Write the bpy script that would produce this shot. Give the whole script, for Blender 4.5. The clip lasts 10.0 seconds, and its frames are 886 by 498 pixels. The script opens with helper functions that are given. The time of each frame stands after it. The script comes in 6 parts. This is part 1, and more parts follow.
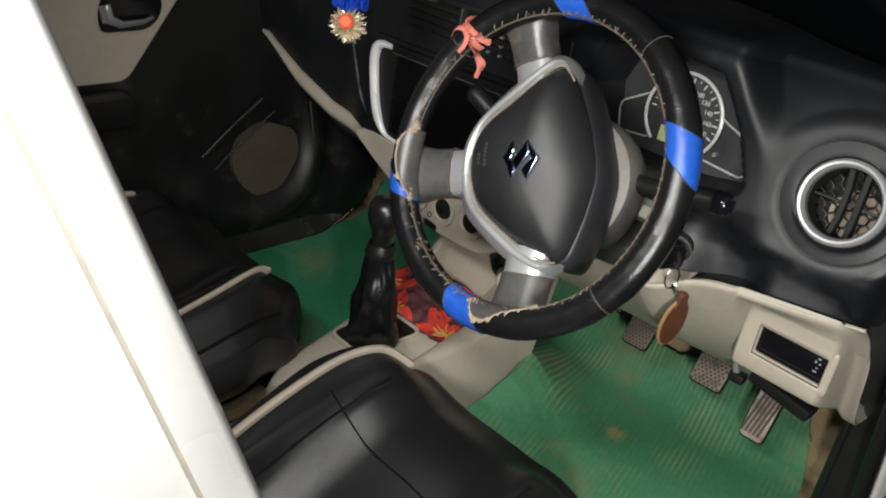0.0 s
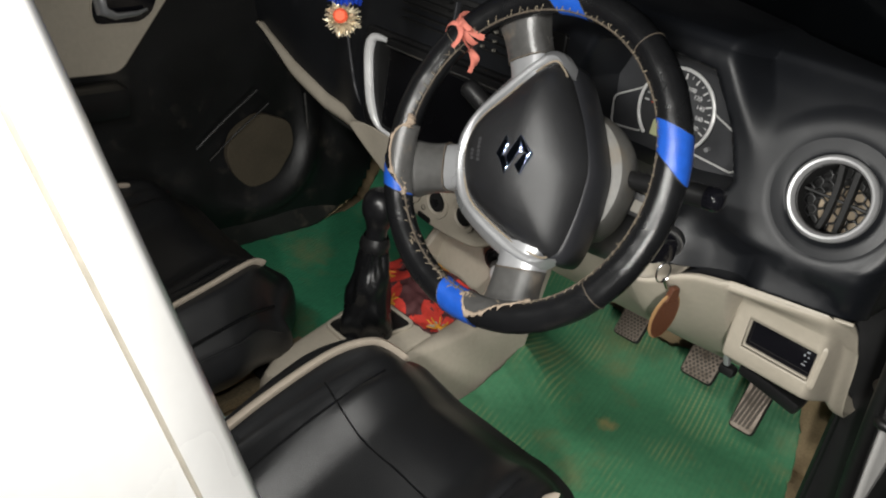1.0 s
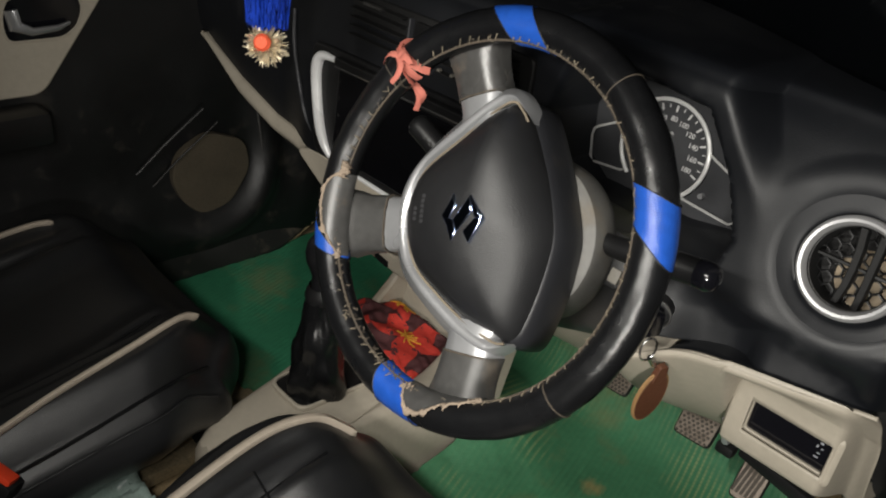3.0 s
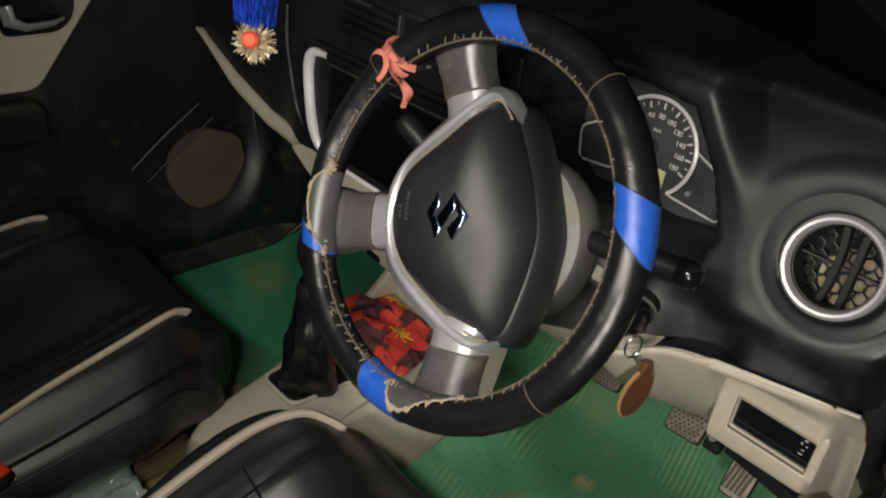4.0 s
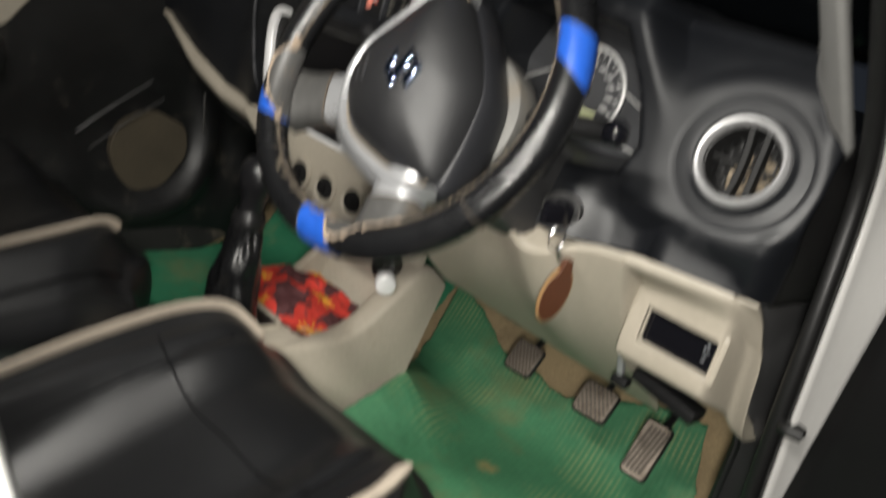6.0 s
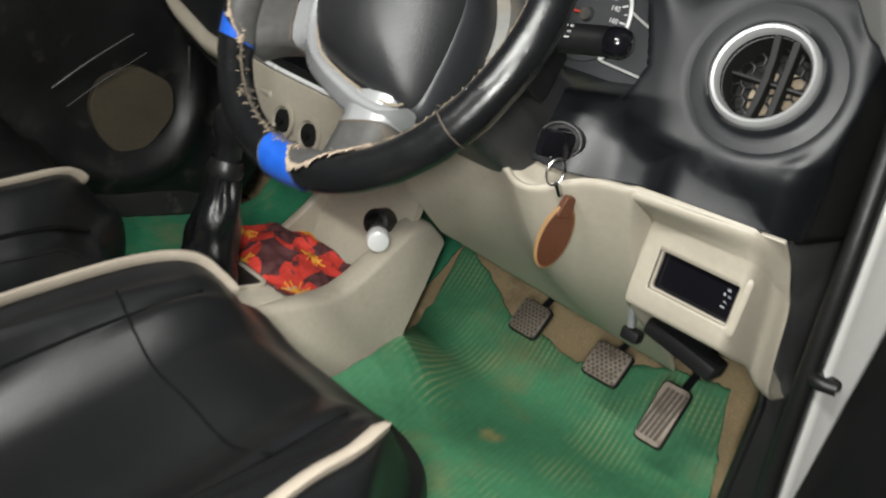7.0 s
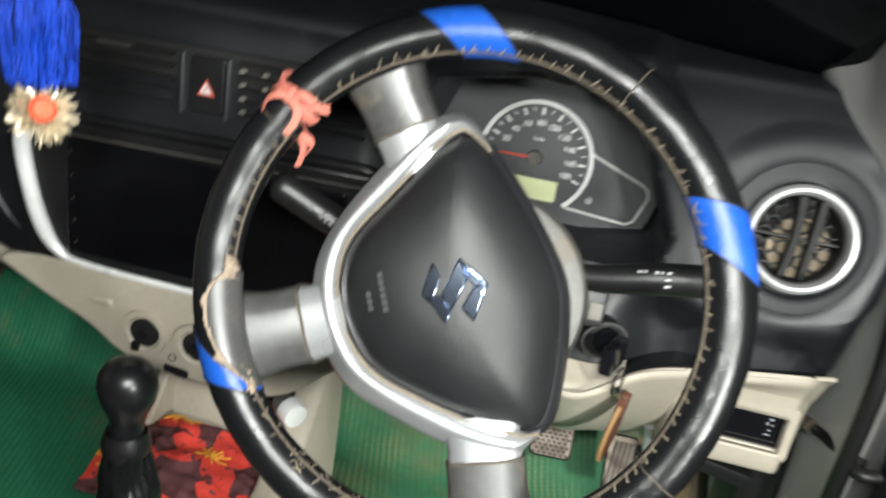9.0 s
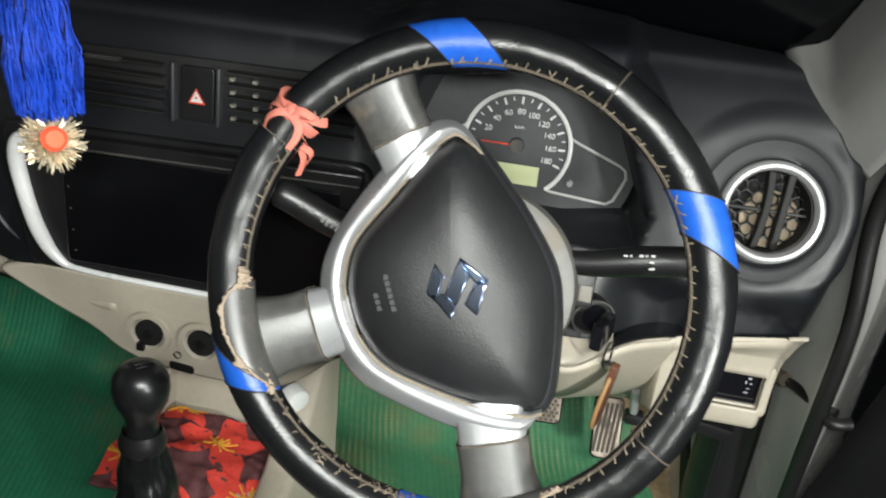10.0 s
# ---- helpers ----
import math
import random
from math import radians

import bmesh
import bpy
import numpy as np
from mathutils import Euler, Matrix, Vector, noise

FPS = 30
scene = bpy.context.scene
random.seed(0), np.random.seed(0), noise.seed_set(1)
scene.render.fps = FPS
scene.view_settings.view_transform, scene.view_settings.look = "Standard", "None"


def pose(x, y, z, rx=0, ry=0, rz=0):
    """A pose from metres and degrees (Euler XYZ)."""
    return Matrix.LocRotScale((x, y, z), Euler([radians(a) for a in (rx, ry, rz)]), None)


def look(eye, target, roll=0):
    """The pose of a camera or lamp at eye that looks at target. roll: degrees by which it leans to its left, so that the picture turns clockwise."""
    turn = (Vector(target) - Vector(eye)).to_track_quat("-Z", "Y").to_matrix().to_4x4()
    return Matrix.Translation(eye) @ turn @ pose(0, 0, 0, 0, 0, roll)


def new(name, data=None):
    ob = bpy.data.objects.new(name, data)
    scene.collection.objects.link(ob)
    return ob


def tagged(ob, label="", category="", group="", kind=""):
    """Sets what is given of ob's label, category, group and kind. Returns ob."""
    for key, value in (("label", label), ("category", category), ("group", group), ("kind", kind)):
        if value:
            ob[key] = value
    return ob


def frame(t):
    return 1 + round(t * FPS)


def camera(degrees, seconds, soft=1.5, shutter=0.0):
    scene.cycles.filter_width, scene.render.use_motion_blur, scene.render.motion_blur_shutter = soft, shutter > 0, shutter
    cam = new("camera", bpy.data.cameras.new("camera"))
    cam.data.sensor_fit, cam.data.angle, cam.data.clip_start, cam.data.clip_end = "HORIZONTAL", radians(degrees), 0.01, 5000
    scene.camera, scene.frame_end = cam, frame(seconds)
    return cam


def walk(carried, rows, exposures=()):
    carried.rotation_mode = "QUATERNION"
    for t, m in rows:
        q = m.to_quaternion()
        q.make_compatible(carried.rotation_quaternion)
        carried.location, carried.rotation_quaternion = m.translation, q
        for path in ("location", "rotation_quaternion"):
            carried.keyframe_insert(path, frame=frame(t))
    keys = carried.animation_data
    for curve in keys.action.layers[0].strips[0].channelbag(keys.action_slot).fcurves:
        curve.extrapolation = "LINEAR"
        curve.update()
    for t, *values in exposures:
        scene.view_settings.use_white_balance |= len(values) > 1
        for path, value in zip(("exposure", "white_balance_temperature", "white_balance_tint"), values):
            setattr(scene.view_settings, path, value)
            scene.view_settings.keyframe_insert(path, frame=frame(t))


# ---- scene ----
cam = camera(54.7, 10.0, soft=2.0, shutter=0.9)
PATH = [
    (0, (0.885, -0.667, 0.908), (-0.326, 0.616, -0.033), 7.7),
    (0.5, (0.884, -0.668, 0.916), (-0.314, 0.619, -0.037), 7.9),
    (1, (0.888, -0.67, 0.916), (-0.304, 0.617, -0.045), 8.1),
    (1.5, (0.89, -0.665, 0.919), (-0.293, 0.626, -0.048), 8.3),
    (2, (0.876, -0.63, 0.917), (-0.307, 0.665, -0.044), 8.4),
    (2.5, (0.794, -0.525, 0.918), (-0.391, 0.755, -0.059), 7.8),
    (4, (0.807, -0.486, 0.928), (-0.375, 0.772, -0.082), 7.6),
    (4.5, (0.875, -0.583, 0.926), (-0.305, 0.679, -0.082), 7.9),
    (5, (0.905, -0.637, 0.917), (-0.279, 0.63, -0.081), 8.1),
    (5.5, (0.905, -0.606, 0.878), (-0.205, 0.772, -0.054), 10.2),
    (6, (0.942, -0.588, 0.68), (-0.266, 0.882, 0.064), 15.8),
    (6.1, (0.948, -0.584, 0.643), (-0.263, 0.883, 0.026), 16.6),
    (6.2, (0.957, -0.576, 0.614), (-0.265, 0.881, -0.004), 16.5),
    (7.3, (0.872, -0.444, 0.627), (-0.36, 0.986, -0.033), 13.2),
    (7.5, (0.821, -0.401, 0.653), (-0.421, 1.035, 0.023), 11.8),
    (7.8, (0.748, -0.371, 0.681), (-0.517, 1.075, 0.128), 11.5),
    (8, (0.684, -0.369, 0.696), (-0.568, 1.08, 0.118), 11.1),
    (8.2, (0.62, -0.388, 0.712), (-0.516, 1.125, 0.064), 8.7),
    (8.5, (0.522, -0.45, 0.733), (-0.223, 1.237, -0.041), 9.3),
    (9, (0.439, -0.498, 0.833), (0.095, 1.288, 0.002), 7.9),
    (9.5, (0.432, -0.521, 0.865), (0.177, 1.245, -0.038), 5.8),
    (10, (0.418, -0.525, 0.873), (0.163, 1.238, -0.037), 5.7),
]
walk(cam, [(t, look(eye, target, roll)) for t, eye, target, roll in PATH], [(0, 0.15, 6500, 10), (2.0, 0.0, 6500, 10), (4.0, -0.15, 6900, 10), (5.2, 0.05, 6900, 10), (6.0, 0.4, 6700, 10), (7.5, 0.6, 6350, 7), (8.0, 0.7, 6300, 7), (8.5, 0.95, 6250, 7), (9.2, 0.8, 6350, 5), (10, 0.7, 6350, 5)])

# ---- light: night, one carried hand torch given as three fixed lamps ----
world = bpy.data.worlds.new("night")
scene.world = world
world.use_nodes = True
world.node_tree.nodes["Background"].inputs[0].default_value = (0.10, 0.12, 0.16, 1)
world.node_tree.nodes["Background"].inputs[1].default_value = 0.10
# the high and low lamps are added to brighten pillar, seats and footwell
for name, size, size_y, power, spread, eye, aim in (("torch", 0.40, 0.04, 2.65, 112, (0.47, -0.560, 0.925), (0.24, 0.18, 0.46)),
                                                     ("fill_high", 0.05, 0.05, 1.65, 150, (0.845, -0.64, 0.985), (0.30, 0.20, 0.20)),
                                                     ("fill_low", 0.05, 0.12, 2.4, 110, (0.97, -0.60, 0.64), (0.26, 0.38, 0.08))):
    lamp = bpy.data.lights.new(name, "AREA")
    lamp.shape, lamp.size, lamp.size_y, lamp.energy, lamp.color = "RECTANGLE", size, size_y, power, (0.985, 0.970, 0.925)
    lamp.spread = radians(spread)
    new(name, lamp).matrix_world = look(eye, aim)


# ---- materials ----
def material(name, col, rough=0.5, metal=0.0, var=0.12, vscale=25.0, bump=0.0, bscale=300.0, dirt=None, dirt_amount=0.0,
             dirt_scale=8.0, coat=0.0, spec=0.5, rvar=0.12):
    """Base colour with broad and fine variation, patches of dirt, and fine relief."""
    m = bpy.data.materials.new(name)
    m.use_nodes = True
    nt = m.node_tree
    b = nt.nodes["Principled BSDF"]
    link = nt.links.new

    def node(kind, **values):
        n = nt.nodes.new(kind)
        for key, v in values.items():
            n.inputs[key].default_value = v
        return n

    co = nt.nodes.new("ShaderNodeTexCoord")
    broad = node("ShaderNodeTexNoise", Scale=vscale * 0.25, Detail=4.0)
    fine = node("ShaderNodeTexNoise", Scale=vscale * 5, Detail=3.0)
    link(co.outputs["Object"], broad.inputs["Vector"])
    link(co.outputs["Object"], fine.inputs["Vector"])
    mid = nt.nodes.new("ShaderNodeMath")
    mid.operation = "ADD"
    link(broad.outputs["Fac"], mid.inputs[0])
    link(fine.outputs["Fac"], mid.inputs[1])
    gain = node("ShaderNodeMapRange", **{"From Min": 0.6, "From Max": 1.4, "To Min": 1 - var, "To Max": 1 + var})
    link(mid.outputs[0], gain.inputs["Value"])
    tint = nt.nodes.new("ShaderNodeVectorMath")
    tint.operation = "SCALE"
    tint.inputs[0].default_value = col
    link(gain.outputs[0], tint.inputs["Scale"])
    out = tint.outputs[0]
    rough_from = None
    if dirt:
        patch = node("ShaderNodeTexNoise", Scale=dirt_scale, Detail=8.0, Roughness=0.65)
        link(co.outputs["Object"], patch.inputs["Vector"])
        edge = node("ShaderNodeMapRange", **{"From Min": 0.62 - 0.3 * dirt_amount, "From Max": 0.78 - 0.2 * dirt_amount, "To Max": min(1.0, 0.35 + dirt_amount)})
        link(patch.outputs["Fac"], edge.inputs["Value"])
        mix = nt.nodes.new("ShaderNodeMix")
        mix.data_type = "RGBA"
        mix.inputs[7].default_value = (*dirt, 1)
        link(edge.outputs[0], mix.inputs[0])
        link(out, mix.inputs[6])
        out = mix.outputs[2]
        rough_from = edge.outputs[0]
    link(out, b.inputs["Base Color"])
    rr = node("ShaderNodeMapRange", **{"From Min": 0.3, "From Max": 0.7, "To Min": max(0.02, rough - rvar), "To Max": min(1, rough + rvar)})
    link(broad.outputs["Fac"], rr.inputs["Value"])
    if rough_from:
        up = nt.nodes.new("ShaderNodeMath")
        up.operation = "MULTIPLY_ADD"
        up.use_clamp = True
        link(rough_from, up.inputs[0])
        up.inputs[1].default_value = 0.4
        link(rr.outputs[0], up.inputs[2])
        link(up.outputs[0], b.inputs["Roughness"])
    else:
        link(rr.outputs[0], b.inputs["Roughness"])
    b.inputs["Metallic"].default_value = metal
    b.inputs["Specular IOR Level"].default_value = spec
    b.inputs["Coat Weight"].default_value = coat
    if bump:
        grain = node("ShaderNodeTexVoronoi", Scale=bscale)
        link(co.outputs["Object"], grain.inputs["Vector"])
        bm_ = node("ShaderNodeBump", Strength=bump, Distance=0.0008)
        link(grain.outputs["Distance"], bm_.inputs["Height"])
        link(bm_.outputs[0], b.inputs["Normal"])
    return m


dash_black = material("dash_black", (0.0066, 0.0075, 0.0096), 0.47, bump=0.12, bscale=700, dirt=(0.040, 0.041, 0.044), dirt_amount=0.15, dirt_scale=9)
plastic_black = material("plastic_black", (0.0085, 0.0085, 0.009), 0.4, bump=0.12, bscale=500)
deep_black = material("deep_black", (0.006, 0.006, 0.006), 0.7)
dusty_black = material("dusty_black", (0.0075, 0.0076, 0.0080), 0.42, bump=0.2, bscale=900, dirt=(0.060, 0.050, 0.038), dirt_amount=0.14, dirt_scale=13)
scuffed_black = material("scuffed_black", (0.016, 0.0155, 0.015), 0.5, bump=0.2, bscale=900, dirt=(0.13, 0.105, 0.075), dirt_amount=0.30, dirt_scale=15)
knob_black = material("knob_black", (0.008, 0.008, 0.009), 0.30, var=0.08, rvar=0.05)
gloss_black = material("gloss_black", (0.006, 0.006, 0.008), 0.12, var=0.05, rvar=0.04)
screen_black = material("screen_black", (0.003, 0.003, 0.004), 0.3, var=0.05)
leather = material("leather", (0.0058, 0.0060, 0.0066), 0.28, bump=0.17, bscale=800, var=0.2, rvar=0.06)
seat_leather = material("seat_leather", (0.0085, 0.0089, 0.0098), 0.37, bump=0.20, bscale=800, dirt=(0.03, 0.03, 0.031), dirt_amount=0.05, dirt_scale=7, rvar=0.06, spec=0.65)
seat_side = material("seat_side", (0.013, 0.0134, 0.0145), 0.36, bump=0.12, bscale=1200, rvar=0.08)
blue_leather = material("blue_leather", (0.012, 0.074, 0.38), 0.33, bump=0.22, bscale=900, var=0.2)
spoke_grey = material("spoke_grey", (0.055, 0.054, 0.052), 0.33, var=0.25, bump=0.10, bscale=900, dirt=(0.2, 0.15, 0.1), dirt_amount=0.12, dirt_scale=20)
silver = material("silver", (0.42, 0.425, 0.435), 0.35, metal=0.6, var=0.06)
bright_silver = material("bright_silver", (0.55, 0.55, 0.555), 0.33, metal=0.5, var=0.08)
white_silver = material("white_silver", (0.86, 0.86, 0.86), 0.27, metal=0.15, var=0.05)
chrome = material("chrome", (0.50, 0.60, 0.80), 0.11, metal=1.0, var=0.04, rvar=0.03)
beige = material("beige", (0.41, 0.368, 0.30), 0.5, var=0.08, bump=0.15, bscale=600, dirt=(0.24, 0.18, 0.11), dirt_amount=0.1, dirt_scale=6)
piping_beige = material("piping_beige", (0.50, 0.43, 0.35), 0.55, var=0.1, bump=0.2, bscale=500)
tan_lip = material("tan_lip", (0.20, 0.165, 0.12), 0.8, var=0.3, vscale=60)
fray = material("fray", (0.28, 0.22, 0.165), 0.9, var=0.3, vscale=120)
seam_brown = material("seam_brown", (0.07, 0.055, 0.04), 0.8, var=0.5, vscale=150)
steel = material("steel", (0.6, 0.6, 0.6), 0.2, metal=1.0, var=0.1)
thread = material("thread", (0.17, 0.14, 0.10), 0.8, var=0.35, vscale=200)
carpet_tan = material("carpet_tan", (0.40, 0.30, 0.17), 0.95, var=0.25, vscale=60, bump=0.8, bscale=500, dirt=(0.14, 0.10, 0.06), dirt_amount=0.25, dirt_scale=12)
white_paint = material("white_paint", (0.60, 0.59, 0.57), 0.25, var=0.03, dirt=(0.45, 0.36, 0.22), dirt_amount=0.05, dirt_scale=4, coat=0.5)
# same paint as above; the near torch's extra brightness is in the colour
white_paint_lit = material("white_paint_lit", (0.84, 0.83, 0.81), 0.25, var=0.03, dirt=(0.55, 0.45, 0.28), dirt_amount=0.05, dirt_scale=4, coat=0.5)
rubber = material("rubber", (0.0075, 0.0075, 0.0075), 0.55, bump=0.2)
pedal_plate = material("pedal_plate", (0.23, 0.19, 0.155), 0.5, metal=0.5, var=0.3, vscale=90, dirt=(0.10, 0.078, 0.055), dirt_amount=0.35, dirt_scale=45)
pedal_dust = material("pedal_dust", (0.075, 0.062, 0.050), 0.8, var=0.25)
metal_worn = material("metal_worn", (0.33, 0.28, 0.23), 0.42, metal=0.7, var=0.25, vscale=90, dirt=(0.08, 0.06, 0.04), dirt_amount=0.2, dirt_scale=60)
white_trim = material("white_trim", (0.62, 0.62, 0.61), 0.35, var=0.04)
faint_white = material("faint_white", (0.30, 0.31, 0.33), 0.5)
# white_trim darkened: the shadow over the gauge lobes is in the colour
lobe_trim = material("lobe_trim", (0.40, 0.40, 0.39), 0.4, var=0.06)
pale_print = material("pale_print", (0.58, 0.58, 0.57), 0.6, var=0.05)
amber_lcd = material("amber_lcd", (0.55, 0.58, 0.34), 0.35, var=0.05)
red_plastic = material("red_plastic", (0.75, 0.06, 0.02), 0.4, var=0.08)
red_cloth = material("red_cloth", (0.58, 0.042, 0.028), 0.8, var=0.25, vscale=40)
maroon_cloth = material("maroon_cloth", (0.085, 0.026, 0.028), 0.8, var=0.3, vscale=40)
faint_print = material("faint_print", (0.030, 0.030, 0.032), 0.5)
gold_cloth = material("gold_cloth", (0.62, 0.30, 0.03), 0.7, var=0.3, vscale=60)
ribbon_cloth = material("ribbon_cloth", (0.50, 0.15, 0.11), 0.85, var=0.15, vscale=60)
tassel_blue = material("tassel_blue", (0.014, 0.060, 0.50), 0.4, var=0.3, vscale=120)
tassel_deep = material("tassel_deep", (0.006, 0.024, 0.22), 0.3, var=0.3, vscale=120)
gold_foil = material("gold_foil", (0.82, 0.72, 0.54), 0.3, metal=0.65, var=0.3, vscale=150)
brown_leather = material("brown_leather", (0.10, 0.036, 0.017), 0.55, var=0.2, vscale=60, bump=0.4, bscale=500)
tan_edge = material("tan_edge", (0.30, 0.17, 0.07), 0.7)
grille_tan = material("grille_tan", (0.25, 0.20, 0.14), 0.8, var=0.2)
seat_rail = material("seat_rail", (0.30, 0.24, 0.15), 0.6, metal=0.3, var=0.4, vscale=60, dirt=(0.05, 0.04, 0.03), dirt_amount=0.4, dirt_scale=30)
shroud_grey = material("shroud_grey", (0.030, 0.030, 0.031), 0.5, var=0.18, bump=0.2, bscale=800, dirt=(0.10, 0.08, 0.055), dirt_amount=0.2, dirt_scale=14)
collar_grey = material("collar_grey", (0.118, 0.115, 0.107), 0.55, var=0.18, bump=0.15, bscale=800, dirt=(0.16, 0.125, 0.08), dirt_amount=0.2, dirt_scale=16)
column_grey = material("column_grey", (0.19, 0.177, 0.152), 0.55, var=0.15, bump=0.2, bscale=800, dirt=(0.2, 0.15, 0.09), dirt_amount=0.15, dirt_scale=14)
glass_dark = material("glass_dark", (0.002, 0.0025, 0.003), 0.08, var=0.02, rvar=0.02, spec=0.12)
ground_mat = material("ground_mat", (0.10, 0.085, 0.065), 0.95, var=0.3, vscale=6, bump=0.6, bscale=60)
film_wrap = material("film_wrap", (0.27, 0.35, 0.32), 0.15, var=0.2, vscale=50, bump=1.0, bscale=90)
pillar_grey = material("pillar_grey", (0.25, 0.247, 0.238), 0.6, var=0.06, bump=0.05, bscale=900)
dash_edge = material("dash_edge", (0.032, 0.033, 0.037), 0.5)
door_black = material("door_black", (0.0045, 0.0045, 0.005), 0.7, spec=0.25)
crease_shade = material("crease_shade", (0.47, 0.43, 0.36), 0.6, var=0.2)
hazard_red = material("hazard_red", (0.55, 0.06, 0.03), 0.5)



RIB_PITCH, RIB_TURN = 0.0090, 0.25


def loop_mat(name, ground, loops, amount, spots=()):
    """Rubber-loop matting: pale worn loops along the ribs."""
    m = material(name, ground, 0.6, var=0.18, vscale=18, bump=0.5, bscale=500, dirt=(0.22, 0.20, 0.085), dirt_amount=0.30, dirt_scale=6)
    nt = m.node_tree
    b = nt.nodes["Principled BSDF"]
    base = b.inputs["Base Color"].links[0].from_socket
    co = nt.nodes.new("ShaderNodeTexCoord")
    turn = nt.nodes.new("ShaderNodeMapping")
    turn.inputs["Rotation"].default_value = (0, 0, -RIB_TURN)
    nt.links.new(co.outputs["Object"], turn.inputs["Vector"])
    waves = []
    for axis, size in (("X", 2 * math.pi / 20 / RIB_PITCH), ("Y", 2 * math.pi / 20 / 0.0062)):
        w = nt.nodes.new("ShaderNodeTexWave")
        w.bands_direction = axis
        w.inputs["Scale"].default_value, w.inputs["Distortion"].default_value, w.inputs["Detail"].default_value = size, 0.6, 1.0
        w.inputs["Phase Offset"].default_value = math.pi / 2
        nt.links.new(turn.outputs["Vector"], w.inputs["Vector"])
        waves.append(w)
    both = nt.nodes.new("ShaderNodeMath")
    both.operation = "MULTIPLY"
    soft_y = nt.nodes.new("ShaderNodeMapRange")
    soft_y.inputs["To Min"].default_value = 0.50
    nt.links.new(waves[1].outputs["Fac"], soft_y.inputs["Value"])
    crest = nt.nodes.new("ShaderNodeMapRange")
    crest.inputs["From Min"].default_value = 0.45
    nt.links.new(waves[0].outputs["Fac"], crest.inputs["Value"])
    nt.links.new(crest.outputs[0], both.inputs[0])
    nt.links.new(soft_y.outputs[0], both.inputs[1])
    wear = nt.nodes.new("ShaderNodeTexNoise")
    wear.inputs["Scale"].default_value, wear.inputs["Detail"].default_value = 8.0, 10.0
    nt.links.new(co.outputs["Object"], wear.inputs["Vector"])
    wear2 = nt.nodes.new("ShaderNodeTexNoise")
    wear2.inputs["Scale"].default_value, wear2.inputs["Detail"].default_value = 70.0, 4.0
    nt.links.new(co.outputs["Object"], wear2.inputs["Vector"])
    span = nt.nodes.new("ShaderNodeMapRange")
    for key, v in (("From Min", 0.50), ("From Max", 0.64), ("To Min", 0.04), ("To Max", amount)):
        span.inputs[key].default_value = v
    nt.links.new(wear.outputs["Fac"], span.inputs["Value"])
    fac = nt.nodes.new("ShaderNodeMath")
    fac.operation = "MULTIPLY"
    fac.use_clamp = True
    nt.links.new(both.outputs[0], fac.inputs[0])
    nt.links.new(span.outputs[0], fac.inputs[1])
    mix = nt.nodes.new("ShaderNodeMix")
    mix.data_type = "RGBA"
    mix.inputs[7].default_value = (*loops, 1)
    nt.links.new(fac.outputs[0], mix.inputs[0])
    nt.links.new(base, mix.inputs[6])
    out = mix.outputs[2]
    # trodden dusty spots
    for spot, size in spots:
        near = nt.nodes.new("ShaderNodeVectorMath")
        near.operation = "DISTANCE"
        near.inputs[1].default_value = spot
        nt.links.new(co.outputs["Object"], near.inputs[0])
        rough_edge = nt.nodes.new("ShaderNodeMath")
        rough_edge.operation = "MULTIPLY_ADD"
        nt.links.new(wear2.outputs["Fac"], rough_edge.inputs[0])
        rough_edge.inputs[1].default_value = size * 1.6
        nt.links.new(near.outputs["Value"], rough_edge.inputs[2])
        fade = nt.nodes.new("ShaderNodeMapRange")
        for key, v in (("From Min", size * 1.2), ("From Max", size * 2.1), ("To Min", 0.75), ("To Max", 0.0)):
            fade.inputs[key].default_value = v
        nt.links.new(rough_edge.outputs[0], fade.inputs["Value"])
        lay = nt.nodes.new("ShaderNodeMix")
        lay.data_type = "RGBA"
        lay.inputs[7].default_value = (0.40, 0.33, 0.14, 1)
        nt.links.new(fade.outputs[0], lay.inputs[0])
        nt.links.new(out, lay.inputs[6])
        out = lay.outputs[2]
    nt.links.new(out, b.inputs["Base Color"])
    return m


mat_driver = loop_mat("mat_driver", (0.066, 0.240, 0.118), (0.40, 0.44, 0.20), 0.70, [((0.346, 0.375, 0.0), 0.017)])
mat_green = loop_mat("mat_green", (0.035, 0.222, 0.113), (0.095, 0.29, 0.15), 0.30, [((-0.335, 0.255, 0.0), 0.005), ((-0.300, 0.285, 0.0), 0.005), ((-0.33, 0.36, 0.0), 0.006), ((-0.22, 0.30, 0.0), 0.004)])

# ---- building helpers ----
def thing(name, at, label, category, group="", kind=""):
    ob = new(name)
    ob.location = at
    ob.empty_display_size = 0.03
    return tagged(ob, label, category, group, kind)


